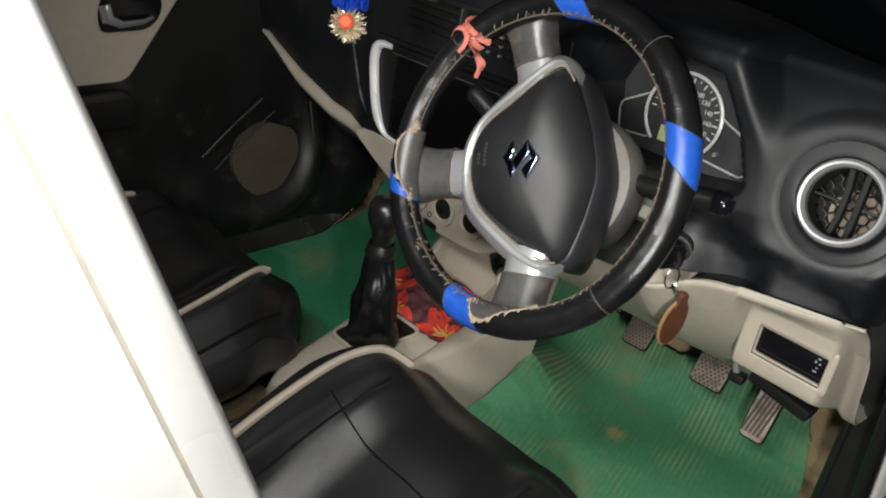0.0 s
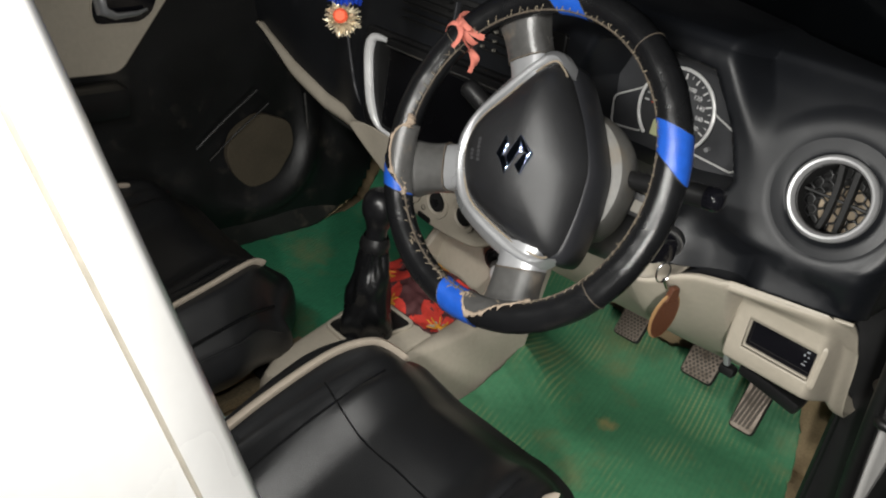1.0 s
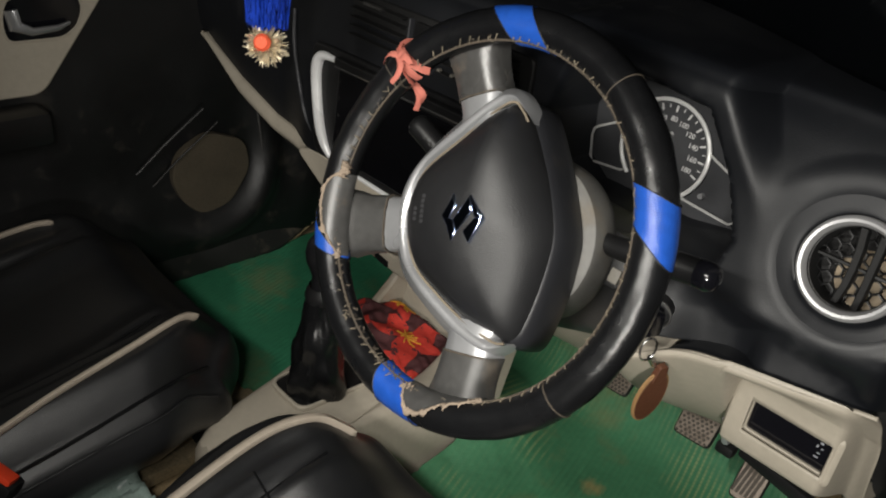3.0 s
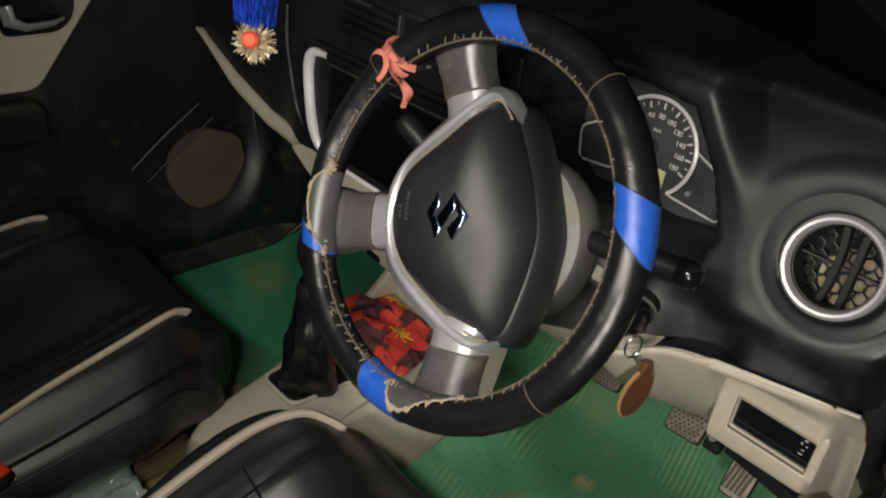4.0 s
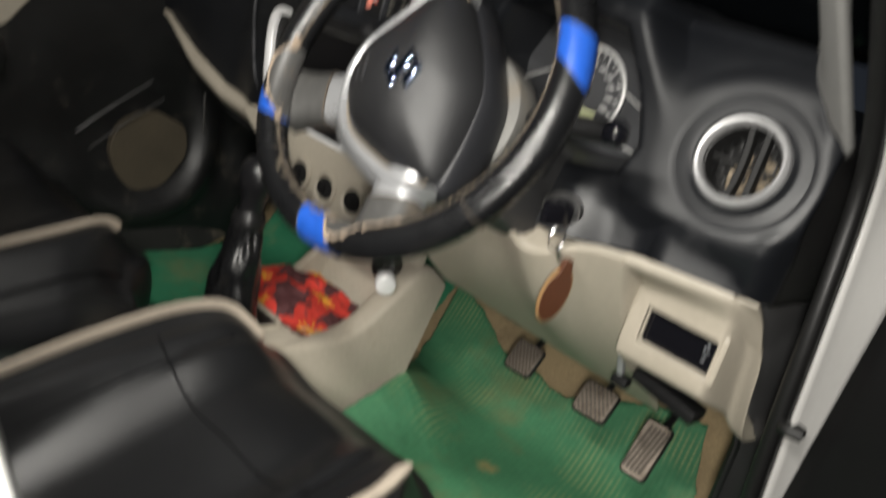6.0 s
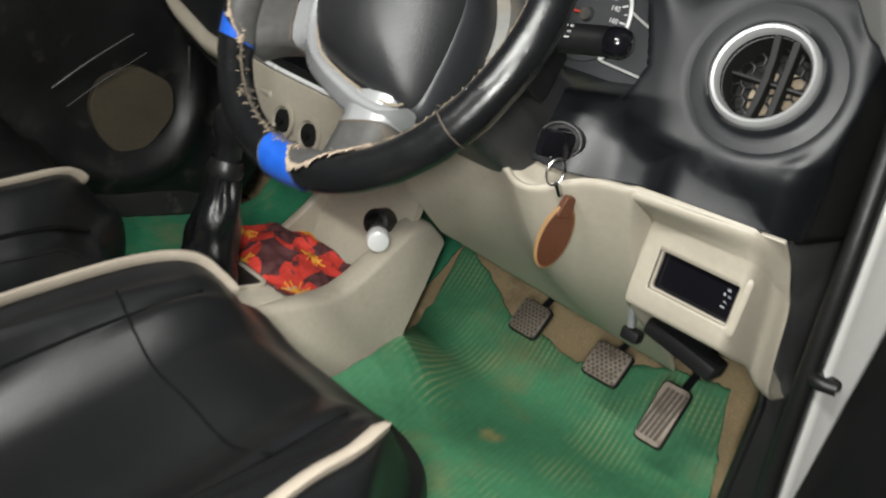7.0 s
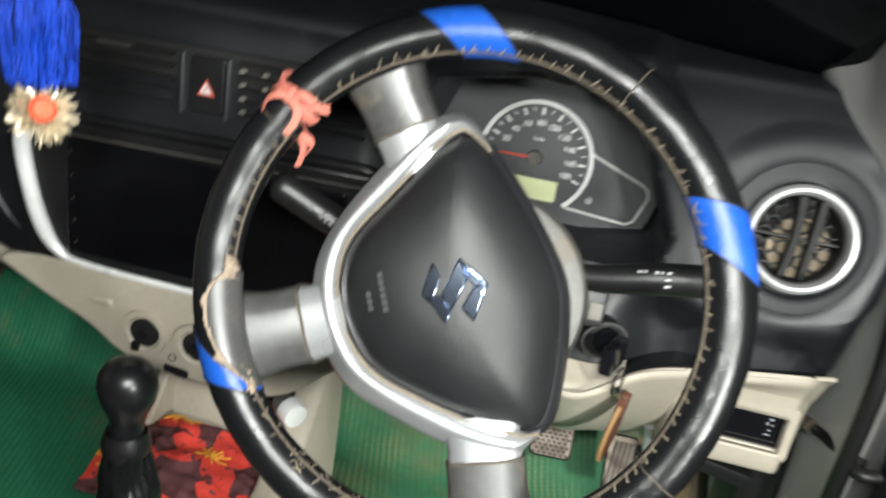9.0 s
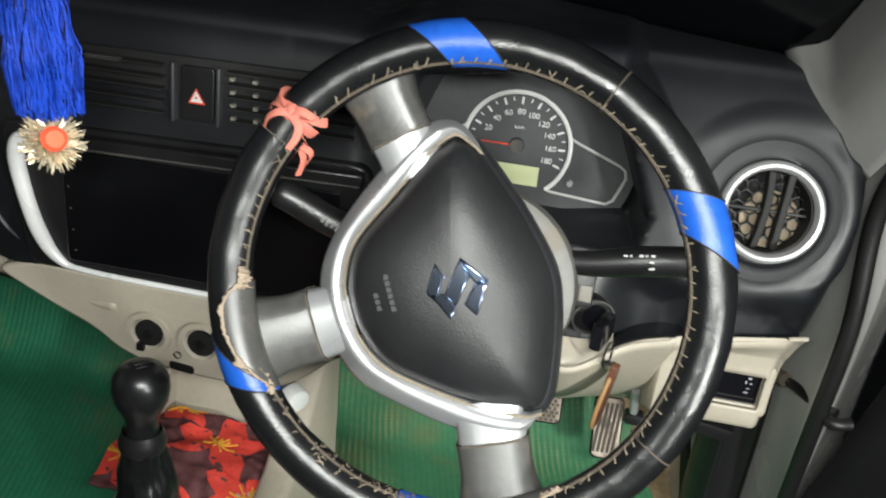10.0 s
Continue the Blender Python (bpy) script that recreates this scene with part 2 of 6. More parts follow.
def part(name, bm, mat, parent=None, label="", smooth=45, bevel=0.0, subsurf=0, solid=0.0):
    """Links a bmesh, given in world places, as one mesh under a thing or a part."""
    me = bpy.data.meshes.new(name)
    bmesh.ops.recalc_face_normals(bm, faces=bm.faces)
    bm.to_mesh(me)
    bm.free()
    me.materials.append(mat)
    for p in me.polygons:
        p.use_smooth = smooth > 0
    if smooth:
        me.set_sharp_from_angle(angle=radians(smooth))
    ob = new(name, me)
    if parent:
        ob.parent = parent
        ob.matrix_parent_inverse = Matrix.Translation(-parent.location)
    if solid:
        s = ob.modifiers.new("thick", "SOLIDIFY")
        s.thickness, s.offset = solid, -1
    if bevel:
        b = ob.modifiers.new("edges", "BEVEL")
        b.width, b.segments, b.limit_method, b.angle_limit = bevel, 2, "ANGLE", radians(35)
    if subsurf:
        s = ob.modifiers.new("round", "SUBSURF")
        s.levels = s.render_levels = subsurf
    if label:
        tagged(ob, label)
    return ob


def loft(rings, closed=True, caps=True, bm=None):
    bm = bm or bmesh.new()
    rows = [[bm.verts.new(p) for p in ring] for ring in rings]
    n = len(rows[0])
    for a, b in zip(rows, rows[1:]):
        for i in range(n if closed else n - 1):
            j = (i + 1) % n
            bm.faces.new((a[i], a[j], b[j], b[i]))
    if caps and closed:
        bm.faces.new(rows[0][::-1])
        bm.faces.new(rows[-1])
    return bm


def grid(nu, nv, f, bm=None, keep=None):
    """A sheet of nu x nv cells over f(u, v), u and v from 0 to 1."""
    bm = bm or bmesh.new()
    vs = [[bm.verts.new(f(i / nu, j / nv)) for j in range(nv + 1)] for i in range(nu + 1)]
    for i in range(nu):
        for j in range(nv):
            if keep and not keep((vs[i][j].co + vs[i + 1][j + 1].co) / 2):
                continue
            bm.faces.new((vs[i][j], vs[i + 1][j], vs[i + 1][j + 1], vs[i][j + 1]))
    for v in [v for v in bm.verts if not v.link_faces]:
        bm.verts.remove(v)
    return bm


def tube(path, r, seg=8, closed=False, bm=None, flat=1.0):
    path = [Vector(p) for p in path]
    n = len(path)
    rings = []
    side = None
    for i, p in enumerate(path):
        a = path[(i - 1) % n] if closed or i else p
        b = path[(i + 1) % n] if closed or i < n - 1 else p
        d = (b - a).normalized()
        if side is None:
            side = d.orthogonal().normalized()
        side = (side - d * side.dot(d)).normalized()
        up = d.cross(side)
        rr = r[i] if isinstance(r, (list, tuple)) else r
        rings.append([p + (side * math.cos(2 * math.pi * k / seg) + up * math.sin(2 * math.pi * k / seg) * flat) * rr for k in range(seg)])
    if closed:
        rings.append(rings[0])
        bm = bm or bmesh.new()
        rows = [[bm.verts.new(q) for q in ring] for ring in rings[:-1]]
        for i in range(n):
            a, b = rows[i], rows[(i + 1) % n]
            for k in range(seg):
                bm.faces.new((a[k], a[(k + 1) % seg], b[(k + 1) % seg], b[k]))
        return bm
    return loft(rings, bm=bm)


def prism(pts, m, w0, w1, bm=None):
    """A flat outline in the u, v plane of m, from height w0 to w1."""
    bm = bm or bmesh.new()
    lo = [bm.verts.new(m @ Vector((u, v, w0))) for u, v in pts]
    hi = [bm.verts.new(m @ Vector((u, v, w1))) for u, v in pts]
    n = len(pts)
    for i in range(n):
        j = (i + 1) % n
        bm.faces.new((lo[i], lo[j], hi[j], hi[i]))
    bm.faces.new(lo[::-1])
    bm.faces.new(hi)
    return bm


def box(c, size, turn=None, bm=None, bevel=0.0):
    made = bmesh.new()
    bmesh.ops.create_cube(made, size=1)
    m = Matrix.Translation(c) @ (turn.to_4x4() if turn else Matrix()) @ Matrix.Diagonal((*size, 1))
    bmesh.ops.transform(made, matrix=m, verts=made.verts)
    if bevel:
        bmesh.ops.bevel(made, geom=made.edges[:], offset=bevel, segments=2, affect="EDGES", profile=0.6)
    if bm is None:
        return made
    tmp = bpy.data.meshes.new("tmp")
    made.to_mesh(tmp)
    made.free()
    bm.from_mesh(tmp)
    bpy.data.meshes.remove(tmp)
    return bm


def disc(c, r, axis, thick, seg=32, r2=None, bm=None):
    """A round puck with its face towards axis."""
    m = Matrix.Translation(c) @ Vector(axis).to_track_quat("Z", "Y").to_matrix().to_4x4()
    r2 = r if r2 is None else r2
    ring = lambda rr, w: [m @ Vector((rr * math.cos(2 * math.pi * k / seg), rr * math.sin(2 * math.pi * k / seg), w)) for k in range(seg)]
    return loft([ring(r, -thick), ring(r2, 0)], bm=bm)


def lathe(c, axis, profile, seg=40, bm=None):
    """Turned shape: profile of (radius, height along axis)."""
    m = Matrix.Translation(c) @ Vector(axis).to_track_quat("Z", "Y").to_matrix().to_4x4()
    rings = [[m @ Vector((r * math.cos(2 * math.pi * k / seg), r * math.sin(2 * math.pi * k / seg), w)) for k in range(seg)] for r, w in profile]
    return loft(rings, caps=False, bm=bm)


def rounded(pts, r=0.01, n=4):
    """The outline with its corners rounded."""
    out = []
    k = len(pts)
    for i in range(k):
        p, a, b = Vector(pts[i]), Vector(pts[i - 1]), Vector(pts[(i + 1) % k])
        da, db = min(r, (a - p).length * 0.45), min(r, (b - p).length * 0.45)
        s, e = p + (a - p).normalized() * da, p + (b - p).normalized() * db
        for j in range(n + 1):
            t = j / n
            q = s * (1 - t) ** 2 + p * 2 * t * (1 - t) + e * t * t
            out.append((q.x, q.y))
    return out


def smooth_step(a, b, x):
    t = min(1.0, max(0.0, (x - a) / (b - a)))
    return t * t * (3 - 2 * t)


def along(keys, x):
    """Smooth interpolation of (x, values...) keys."""
    if x <= keys[0][0]:
        return keys[0][1]
    for (xa, va), (xb, vb) in zip(keys, keys[1:]):
        if x <= xb:
            t = (x - xa) / (xb - xa)
            if isinstance(va, (int, float)):
                return va + (vb - va) * t
            return [a + (b - a) * t for a, b in zip(va, vb)]
    return keys[-1][1]


def spline(pts, n):
    """n + 1 points of a smooth curve through pts."""
    pts = [Vector(p) for p in pts]
    out = []
    for i in range(n + 1):
        s = i / n * (len(pts) - 1)
        k = min(int(s), len(pts) - 2)
        t = s - k
        p1, p2 = pts[k], pts[k + 1]
        p0 = pts[k - 1] if k else p1 * 2 - p2
        p3 = pts[k + 2] if k + 2 < len(pts) else p2 * 2 - p1
        out.append(0.5 * ((2 * p1) + (p2 - p0) * t + (2 * p0 - 5 * p1 + 4 * p2 - p3) * t * t + (3 * p1 - p0 - 3 * p2 + p3) * t ** 3))
    return out


def bars(m, rows, mat, parent, name="print", w=0.0004, label=""):
    """Small flat printed bars (u, v, width, height) in the plane of m."""
    bm = bmesh.new()
    for u, v, a, b in rows:
        prism([(u - a / 2, v - b / 2), (u + a / 2, v - b / 2), (u + a / 2, v + b / 2), (u - a / 2, v + b / 2)], m, 0, w, bm)
    return part(name, bm, mat, parent, label, smooth=0)


def lettering(text, m, size, mat, parent, name="lettering", depth=0.0003):
    cu = bpy.data.curves.new(name, "FONT")
    cu.body, cu.size, cu.align_x, cu.align_y, cu.extrude = text, size, "CENTER", "CENTER", depth
    tmp = bpy.data.objects.new(name, cu)
    scene.collection.objects.link(tmp)
    me = bpy.data.meshes.new_from_object(tmp.evaluated_get(bpy.context.evaluated_depsgraph_get()))
    bpy.data.objects.remove(tmp)
    me.transform(m)
    me.materials.clear()
    me.materials.append(mat)
    ob = new(name, me)
    if parent:
        ob.parent = parent
        ob.matrix_parent_inverse = Matrix.Translation(-parent.location)
    return ob


# ---- the car's shell ----
WINDSCREEN = [(-0.62, 0.33), (-0.45, 0.40), (-0.2, 0.455), (0.06, 0.47), (0.25, 0.462), (0.33, 0.440), (0.44, 0.392), (0.52, 0.358), (0.604, 0.330), (0.68, 0.312)]


def windscreen_base(x):
    return along(WINDSCREEN, x)


def shell():
    bm = grid(60, 70, lambda u, v: Vector((-0.60 + 1.36 * u, -1.2 + 2.2 * v, -0.012)))
    tagged(part("floor", bm, carpet_tan, solid=0.01), "dirty tan carpeted car floor", "floor", kind="structure")
    # toe board, sloping up under the dash
    toe = [(0.56, -0.012), (0.62, 0.03), (0.72, 0.16), (0.80, 0.30), (0.84, 0.50)]

    def toe_pt(u, v):
        p = spline([(y, z, 0) for y, z in toe], 24)[round(v * 24)]
        return Vector((-0.60 + 1.30 * u, p.x + 0.01 * noise.noise((u * 14, v * 9, 0)), p.y))
    tagged(part("wall_front", grid(50, 24, toe_pt), carpet_tan, solid=0.02), "tan carpeted toe board below the dash", "wall", kind="structure")
    # passenger side: door panel and sill, as closing walls
    bm = box((-0.66, -0.25, 0.05), (0.04, 2.2, 0.35), bevel=0.008)
    side = grid(20, 16, lambda u, v: Vector((0.676 - 0.03 * u * u + 0.004 * noise.noise((u * 9, v * 7, 4)), 0.42 + 0.44 * u, -0.012 + 0.45 * v)))
    tagged(part("wall_right", side, carpet_tan, solid=0.01), "tan carpeted side of the driver's footwell", "wall", kind="structure")
    tagged(part("sill_left", bm, carpet_tan), "tan carpeted side of the passenger footwell", "sill", kind="structure")
    tagged(part("wall_rear", box((0.06, -1.25, 0.5), (1.5, 0.04, 1.4)), dash_black), "dark rear closing wall of the cabin", "wall", kind="structure")
    tagged(part("ceiling", box((0.06, -0.45, 1.25), (1.36, 1.5, 0.03)), beige), "pale grey roof lining", "ceiling", kind="structure")
    bm = grid(24, 24, lambda u, v: Vector((-0.62 + 1.30 * u, windscreen_base(-0.62 + 1.30 * u) - 0.62 * v, 0.697 + 0.52 * v)))
    tagged(part("window_1", bm, glass_dark, solid=0.006), "windscreen, black with the night outside", "window", kind="structure")
    bm = grid(40, 40, lambda u, v: Vector((-30 + 60 * u, -30 + 60 * v, -0.32)))
    tagged(part("ground", bm, ground_mat), "bare earth ground in the dark", "ground", kind="structure")


shell()


# ---- dashboard ----
RIGHT = [(0.240, 0.450), (0.222, 0.50), (0.214, 0.56), (0.232, 0.615), (0.262, 0.658), (0.285, 0.680), (0.300, 0.692), (0.335, 0.698)]
HOOD = [(0.180, 0.440), (0.195, 0.49), (0.214, 0.545), (0.222, 0.60), (0.217, 0.655), (0.222, 0.690), (0.262, 0.704), (0.44, 0.704)]
MIDDLE = [(0.197, 0.400), (0.197, 0.45), (0.199, 0.54), (0.206, 0.59), (0.211, 0.64), (0.225, 0.672), (0.27, 0.69), (0.52, 0.700)]
PASSENGER = [(0.236, 0.40), (0.230, 0.45), (0.226, 0.51), (0.226, 0.56), (0.232, 0.61), (0.255, 0.655), (0.31, 0.68), (0.50, 0.700)]
STRIP_TOP = [(-0.60, 0.50), (-0.484, 0.470), (-0.38, 0.428), (-0.277, 0.400), (-0.12, 0.386), (-0.05, 0.382)]
GAUGE = [(0.262, 0.532), (0.250, 0.60), (0.274, 0.664), (0.36, 0.679), (0.443, 0.672), (0.476, 0.62), (0.503, 0.555), (0.494, 0.520), (0.42, 0.507), (0.30, 0.507)]
VENT = Vector((0.604, 0.228, 0.576))
VENT_AXIS = Vector((0.03, -0.945, 0.325)).normalized()


def inside(pts, x, z):
    """Distance inside the outline; below zero outside."""
    best, odd = 9.0, False
    for (xa, za), (xb, zb) in zip(pts, pts[1:] + pts[:1]):
        dx, dz = xb - xa, zb - za
        t = min(1, max(0, ((x - xa) * dx + (z - za) * dz) / (dx * dx + dz * dz)))
        best = min(best, math.hypot(x - xa - t * dx, z - za - t * dz))
        if (za > z) != (zb > z) and x < xa + (z - za) / (zb - za) * dx:
            odd = not odd
    return best if odd else -best


def profile_at(keys, s):
    k = s * (len(keys) - 1)
    i = min(int(k), len(keys) - 2)
    t = k - i
    p0, p1, p2, p3 = (keys[min(max(j, 0), len(keys) - 1)] for j in (i - 1, i, i + 1, i + 2))
    return [0.5 * (2 * b + (c - a) * t + (2 * a - 5 * b + 4 * c - d) * t * t + (3 * b - a - 3 * c + d) * t ** 3) for a, b, c, d in zip(p0, p1, p2, p3)]


def dash_point(u, s):
    x = -0.60 + (0.60 + along([(0.0, 0.673), (0.3, 0.683), (0.42, 0.680), (0.49, 0.661), (0.57, 0.641), (0.71, 0.630), (0.86, 0.620), (1.0, 0.609)], s)) * u
    r, h, m, p = (profile_at(k, s) for k in (RIGHT, HOOD, MIDDLE, PASSENGER))
    bottom = along(STRIP_TOP, x)
    p[1] += max(0.0, bottom - 0.40) * max(0, 1 - s * 2.2)
    crease = 0.459 + (0.686 - min(h[1], 0.69)) * 0.60
    k_up = 1 - smooth_step(crease - 0.007, crease + 0.017, x)
    k_low = 1 - smooth_step(0.45, 0.63, x)
    k = k_low + (k_up - k_low) * smooth_step(0.24, 0.36, s)
    if s > 0.75:
        k = k + (1 - smooth_step(0.30, 0.62, x) - k) * smooth_step(0.80, 1.0, s)
    a = [q + (w - q) * k for q, w in zip(r, h)]
    a = [q + (w - q) * (1 - smooth_step(0.215, 0.262, x)) for q, w in zip(a, m)]
    a = [q + (w - q) * (1 - smooth_step(-0.26, -0.12, x)) for q, w in zip(a, p)]
    y, z = a
    if s > 0.78:
        y += (windscreen_base(x) + 0.012 - y) * smooth_step(0.80, 1.0, s)
    d = inside(GAUGE, x, z)
    if d > 0 and s < 0.8:
        y += (0.325 - y) * smooth_step(0.0, 0.018, d)
    # hollow beside the column, under the dash's brow
    if s < 0.36:
        e = min(0.560 - x, 0.512 - 0.35 * max(0.0, x - 0.50) - z)
        y += 0.020 * smooth_step(-0.010, 0.035, e) * smooth_step(0.452, 0.506, x)
    if x > 0.40:
        y += (min(y, knee_top(x) + 0.012 + 0.030 * (1 - smooth_step(0.535, 0.572, x))) - y) * (1 - smooth_step(0.0, 0.20, s)) * smooth_step(0.40, 0.46, x)
    # shallow swoosh under the side vent
    if x > 0.5 and s < 0.4:
        e = z - (0.507 + 1.6 * (x - 0.60) ** 2 + 0.12 * (x - 0.6))
        y -= 0.006 * smooth_step(-0.012, 0.0, e) * smooth_step(0.5, 0.56, x) * (1 - smooth_step(0.0, 0.03, e))
    # right end turns away
    y += 0.05 * smooth_step(0.645, 0.69, x) ** 2
    return Vector((x, y, z))


def knee_top(x):
    """How far forward the knee panel's top edge lies."""
    return 0.152 + 0.079 * max(0.0, (x - 0.438) / 0.229) ** 1.0


def dashboard():
    d = thing("dashboard", (0.06, 0.30, 0.30), "black grained plastic dashboard with beige lower panels", "dashboard")
    flat_off = lambda p: (p - VENT) - VENT_AXIS * (p - VENT).dot(VENT_AXIS)
    bm = grid(400, 130, dash_point, keep=lambda p: flat_off(p).length > 0.0540 or p.y > 0.3)
    ring = [q for q in bm.verts if q.is_boundary and flat_off(q.co).length < 0.066 and q.co.y < 0.3]
    side = VENT_AXIS.cross(Vector((0, 0, 1))).normalized()
    ring.sort(key=lambda q: math.atan2(flat_off(q.co).dot(VENT_AXIS.cross(side)), flat_off(q.co).dot(side)))
    depth = [(q.co - VENT).dot(VENT_AXIS) for q in ring]
    for i, q in enumerate(ring):
        mean = sum(depth[(i + k) % len(ring)] for k in range(-7, 8)) / 15
        q.co = VENT + flat_off(q.co).normalized() * 0.0535 + VENT_AXIS * mean
    # the dash lies flat round the vent
    up = VENT_AXIS.cross(side)
    near = [q for q in bm.verts if q.co.y < 0.3 and 0.068 < flat_off(q.co).length < 0.090]
    rows = np.array([[(q.co - VENT).dot(side), (q.co - VENT).dot(up), 1.0] for q in near])
    tilt = np.linalg.lstsq(rows, np.array([(q.co - VENT).dot(VENT_AXIS) for q in near]), rcond=None)[0]
    flat_depth = lambda a, b: float(tilt[0] * a + tilt[1] * b + tilt[2])
    for q in bm.verts:
        r = flat_off(q.co).length
        if r < 0.100 and q.co.y < 0.3:
            a, b, h = ((q.co - VENT).dot(k) for k in (side, up, VENT_AXIS))
            q.co += VENT_AXIS * (flat_depth(a, b) - h) * (1 - smooth_step(0.073, 0.100, r))
        if r < 0.072 and q.co.y < 0.3:
            q.co -= VENT_AXIS * 0.004 * (1 - smooth_step(0.062, 0.072, r))
    rim = []
    for r, lift in ((0.0470, -0.010), (0.0477, 0.000), (0.0486, 0.0018), (0.0505, 0.0025), (0.0540, 0.0026), (0.0580, 0.0023), (0.0630, 0.0017), (0.0700, 0.0008), (0.0780, -0.0004)):
        ring_at = [(r * math.cos(k * math.pi / 36), r * math.sin(k * math.pi / 36)) for k in range(72)]
        rim.append([VENT + side * a + up * b + VENT_AXIS * (flat_depth(a, b) * smooth_step(0.046, 0.052, r) + lift) for a, b in ring_at])
    part("vent_collar", loft(rim, caps=False), dash_black, d, "rounded black collar round the vent", smooth=70)
    from mathutils import kdtree
    tree = kdtree.KDTree(len(bm.verts))
    for i, q in enumerate(bm.verts):
        tree.insert((q.co.x, 0, q.co.z) if q.co.y < 0.32 else (q.co.x, 9, q.co.z), i)
    tree.balance()
    bm.verts.ensure_lookup_table()
    on_dash = lambda x, z: bm.verts[tree.find((x, 0, z))[1]].co.y
    ridges = []
    slot_y = on_dash(0.604, 0.637)
    for pts in ([(0.560, 0.4895), (0.590, 0.4865), (0.626, 0.494), (0.645, 0.527), (0.661, 0.561)], [(0.560, 0.5045), (0.590, 0.5020), (0.621, 0.511), (0.641, 0.538), (0.655, 0.566)]):
        way = spline([(x, 0, z) for x, z in pts], 40)
        ridges.append([Vector((p.x, on_dash(p.x, p.z) - 0.0002, p.z)) for p in way])
    part("upper_panel", bm, dash_black, d, "black grained plastic, dusty", smooth=60, solid=0.004)
    # paler than the dash: light caught by the ridges is in the colour
    for way in ridges:
        part("ridge", tube(way, 0.0016, 6), dash_edge, d, "moulded ridge under the vent, paler for the light it catches")
    # thin raised block; its black colour gives the slot's inner shade
    part("slot", box((0.604, slot_y - 0.0005, 0.637), (0.018, 0.006, 0.007), Euler((radians(-25), radians(24), 0)).to_matrix(), bevel=0.001), door_black, d, "black block for the shade in a slot where a piece is missing")
    # beige strip along the passenger's side
    def strip(u, v):
        x = -0.492 + 0.46 * u
        top = along(STRIP_TOP, x)
        tall = 0.006 + 0.031 * smooth_step(0.0, 0.30, u) - 0.005 * smooth_step(0.4, 1.0, u)
        y = 0.232 - 0.03 * smooth_step(0.55, 1.0, u)
        return Vector((x, y - 0.012 * math.sin(math.pi * min(1, v * 1.15)) + 0.03 * max(0, v - 0.8), top - tall * v))
    part("trim_strip", grid(60, 10, strip), beige, d, "beige plastic strip under the dash", solid=0.006)
    # black glove box side and under panel below the strip
    def under(u, v):
        x = -0.60 + 0.50 * u
        return Vector((x, 0.25 + 0.16 * v, along(STRIP_TOP, x) - 0.045 - 0.04 * v))
    part("under_panel", grid(20, 8, under), deep_black, d, "black underside", solid=0.006)

    # beige knee panel beneath the column
    boxy = [(0.04, 0.4525), (0.0, 0.450), (0.05, 0.444), (0.75, 0.428), (1.0, 0.414), (1.0, 0.370), (1.0, 0.342), (1.15, 0.331), (1.9, 0.328)]

    def knee(u, v):
        x = 0.235 + 0.437 * u
        top = knee_top(x)
        pod = smooth_step(0.534, 0.545, x)
        f, z = profile_at(boxy, v)
        y = top + min(f, 1) * (0.239 - top) + max(0, f - 1) * 0.06
        # left of the pod the face slopes straight back to its lower edge
        w = max(0.0, (v - 0.12) / 0.88)
        ym = top + 0.003 * (v < 0.06) + (0.328 + 0.466 * (x - 0.3) - top) * w - 0.026 * math.sin(math.pi * w)
        zm = 0.4525 - 0.006 * min(1, v / 0.12) + (0.260 - 0.235 * (x - 0.3) - 0.4465) * w
        y, z = ym + (y - ym) * pod, zm + (z - zm) * pod
        flare = smooth_step(0.646, 0.672, x)
        dip = 0.032 * math.exp(-((x - 0.447) / 0.040) ** 2) * (1 - v)
        y += flare * 0.12 * v + 0.016 * math.exp(-((x - 0.6575) / 0.0045) ** 2) * smooth_step(0.25, 0.8, v)
        return Vector((x + 0.006 * flare * v, y, z - dip - 0.070 * flare * v))
    keep = lambda p: not (0.562 < p.x < 0.647 and 0.3560 < p.z < 0.3960 and p.y < 0.27)
    part("knee_panel", grid(290, 72, knee, keep=keep), beige, d, "beige plastic knee panel", solid=0.004)
    def ledge(x0, x1, rise):
        def f(u, v):
            x = x0 + (x1 - x0) * u
            dip = 0.03 * math.exp(-((x - 0.447) / 0.040) ** 2)
            return Vector((x, knee_top(x) + 0.004 + 0.10 * v, 0.4495 - dip * (1 - rise * smooth_step(0.0, 0.5, v))))
        return grid(40, 8, f)
    part("knee_ledge", ledge(0.26, 0.486, 0.9), beige, d, "beige inner lip under the column", solid=0.003)
    part("knee_ledge", ledge(0.4865, 0.665, 0.0), dash_black, d, "black ledge over the knee panel", solid=0.003)
    # switch recess with its frame
    m = Matrix(((1, 0, 0, 0.6045), (0, 0.05, -0.99875, 0.2388), (0, 0.99875, 0.05, 0.3763), (0, 0, 0, 1)))
    window = lambda e: rounded([(-0.042 - e, -0.0205 - e), (0.042 + e, -0.0205 - e), (0.042 + e, 0.0205 + e), (-0.042 - e, 0.0205 + e)], 0.003 + 0.5 * e)
    hole = window(0.0)
    steps = ((0.010, -0.0015), (0.0075, 0.0006), (0.0055, 0.0012), (0.0040, 0.0008), (0.0028, -0.0030), (0.0015, -0.0055), (0.0, -0.0062), (0.0, -0.0120))
    fr = part("switch_frame", loft([[m @ Vector((a, b, w)) for a, b in window(e)] for e, w in steps], caps=False), beige, d, "beige bevelled window of the switch recess", smooth=35)
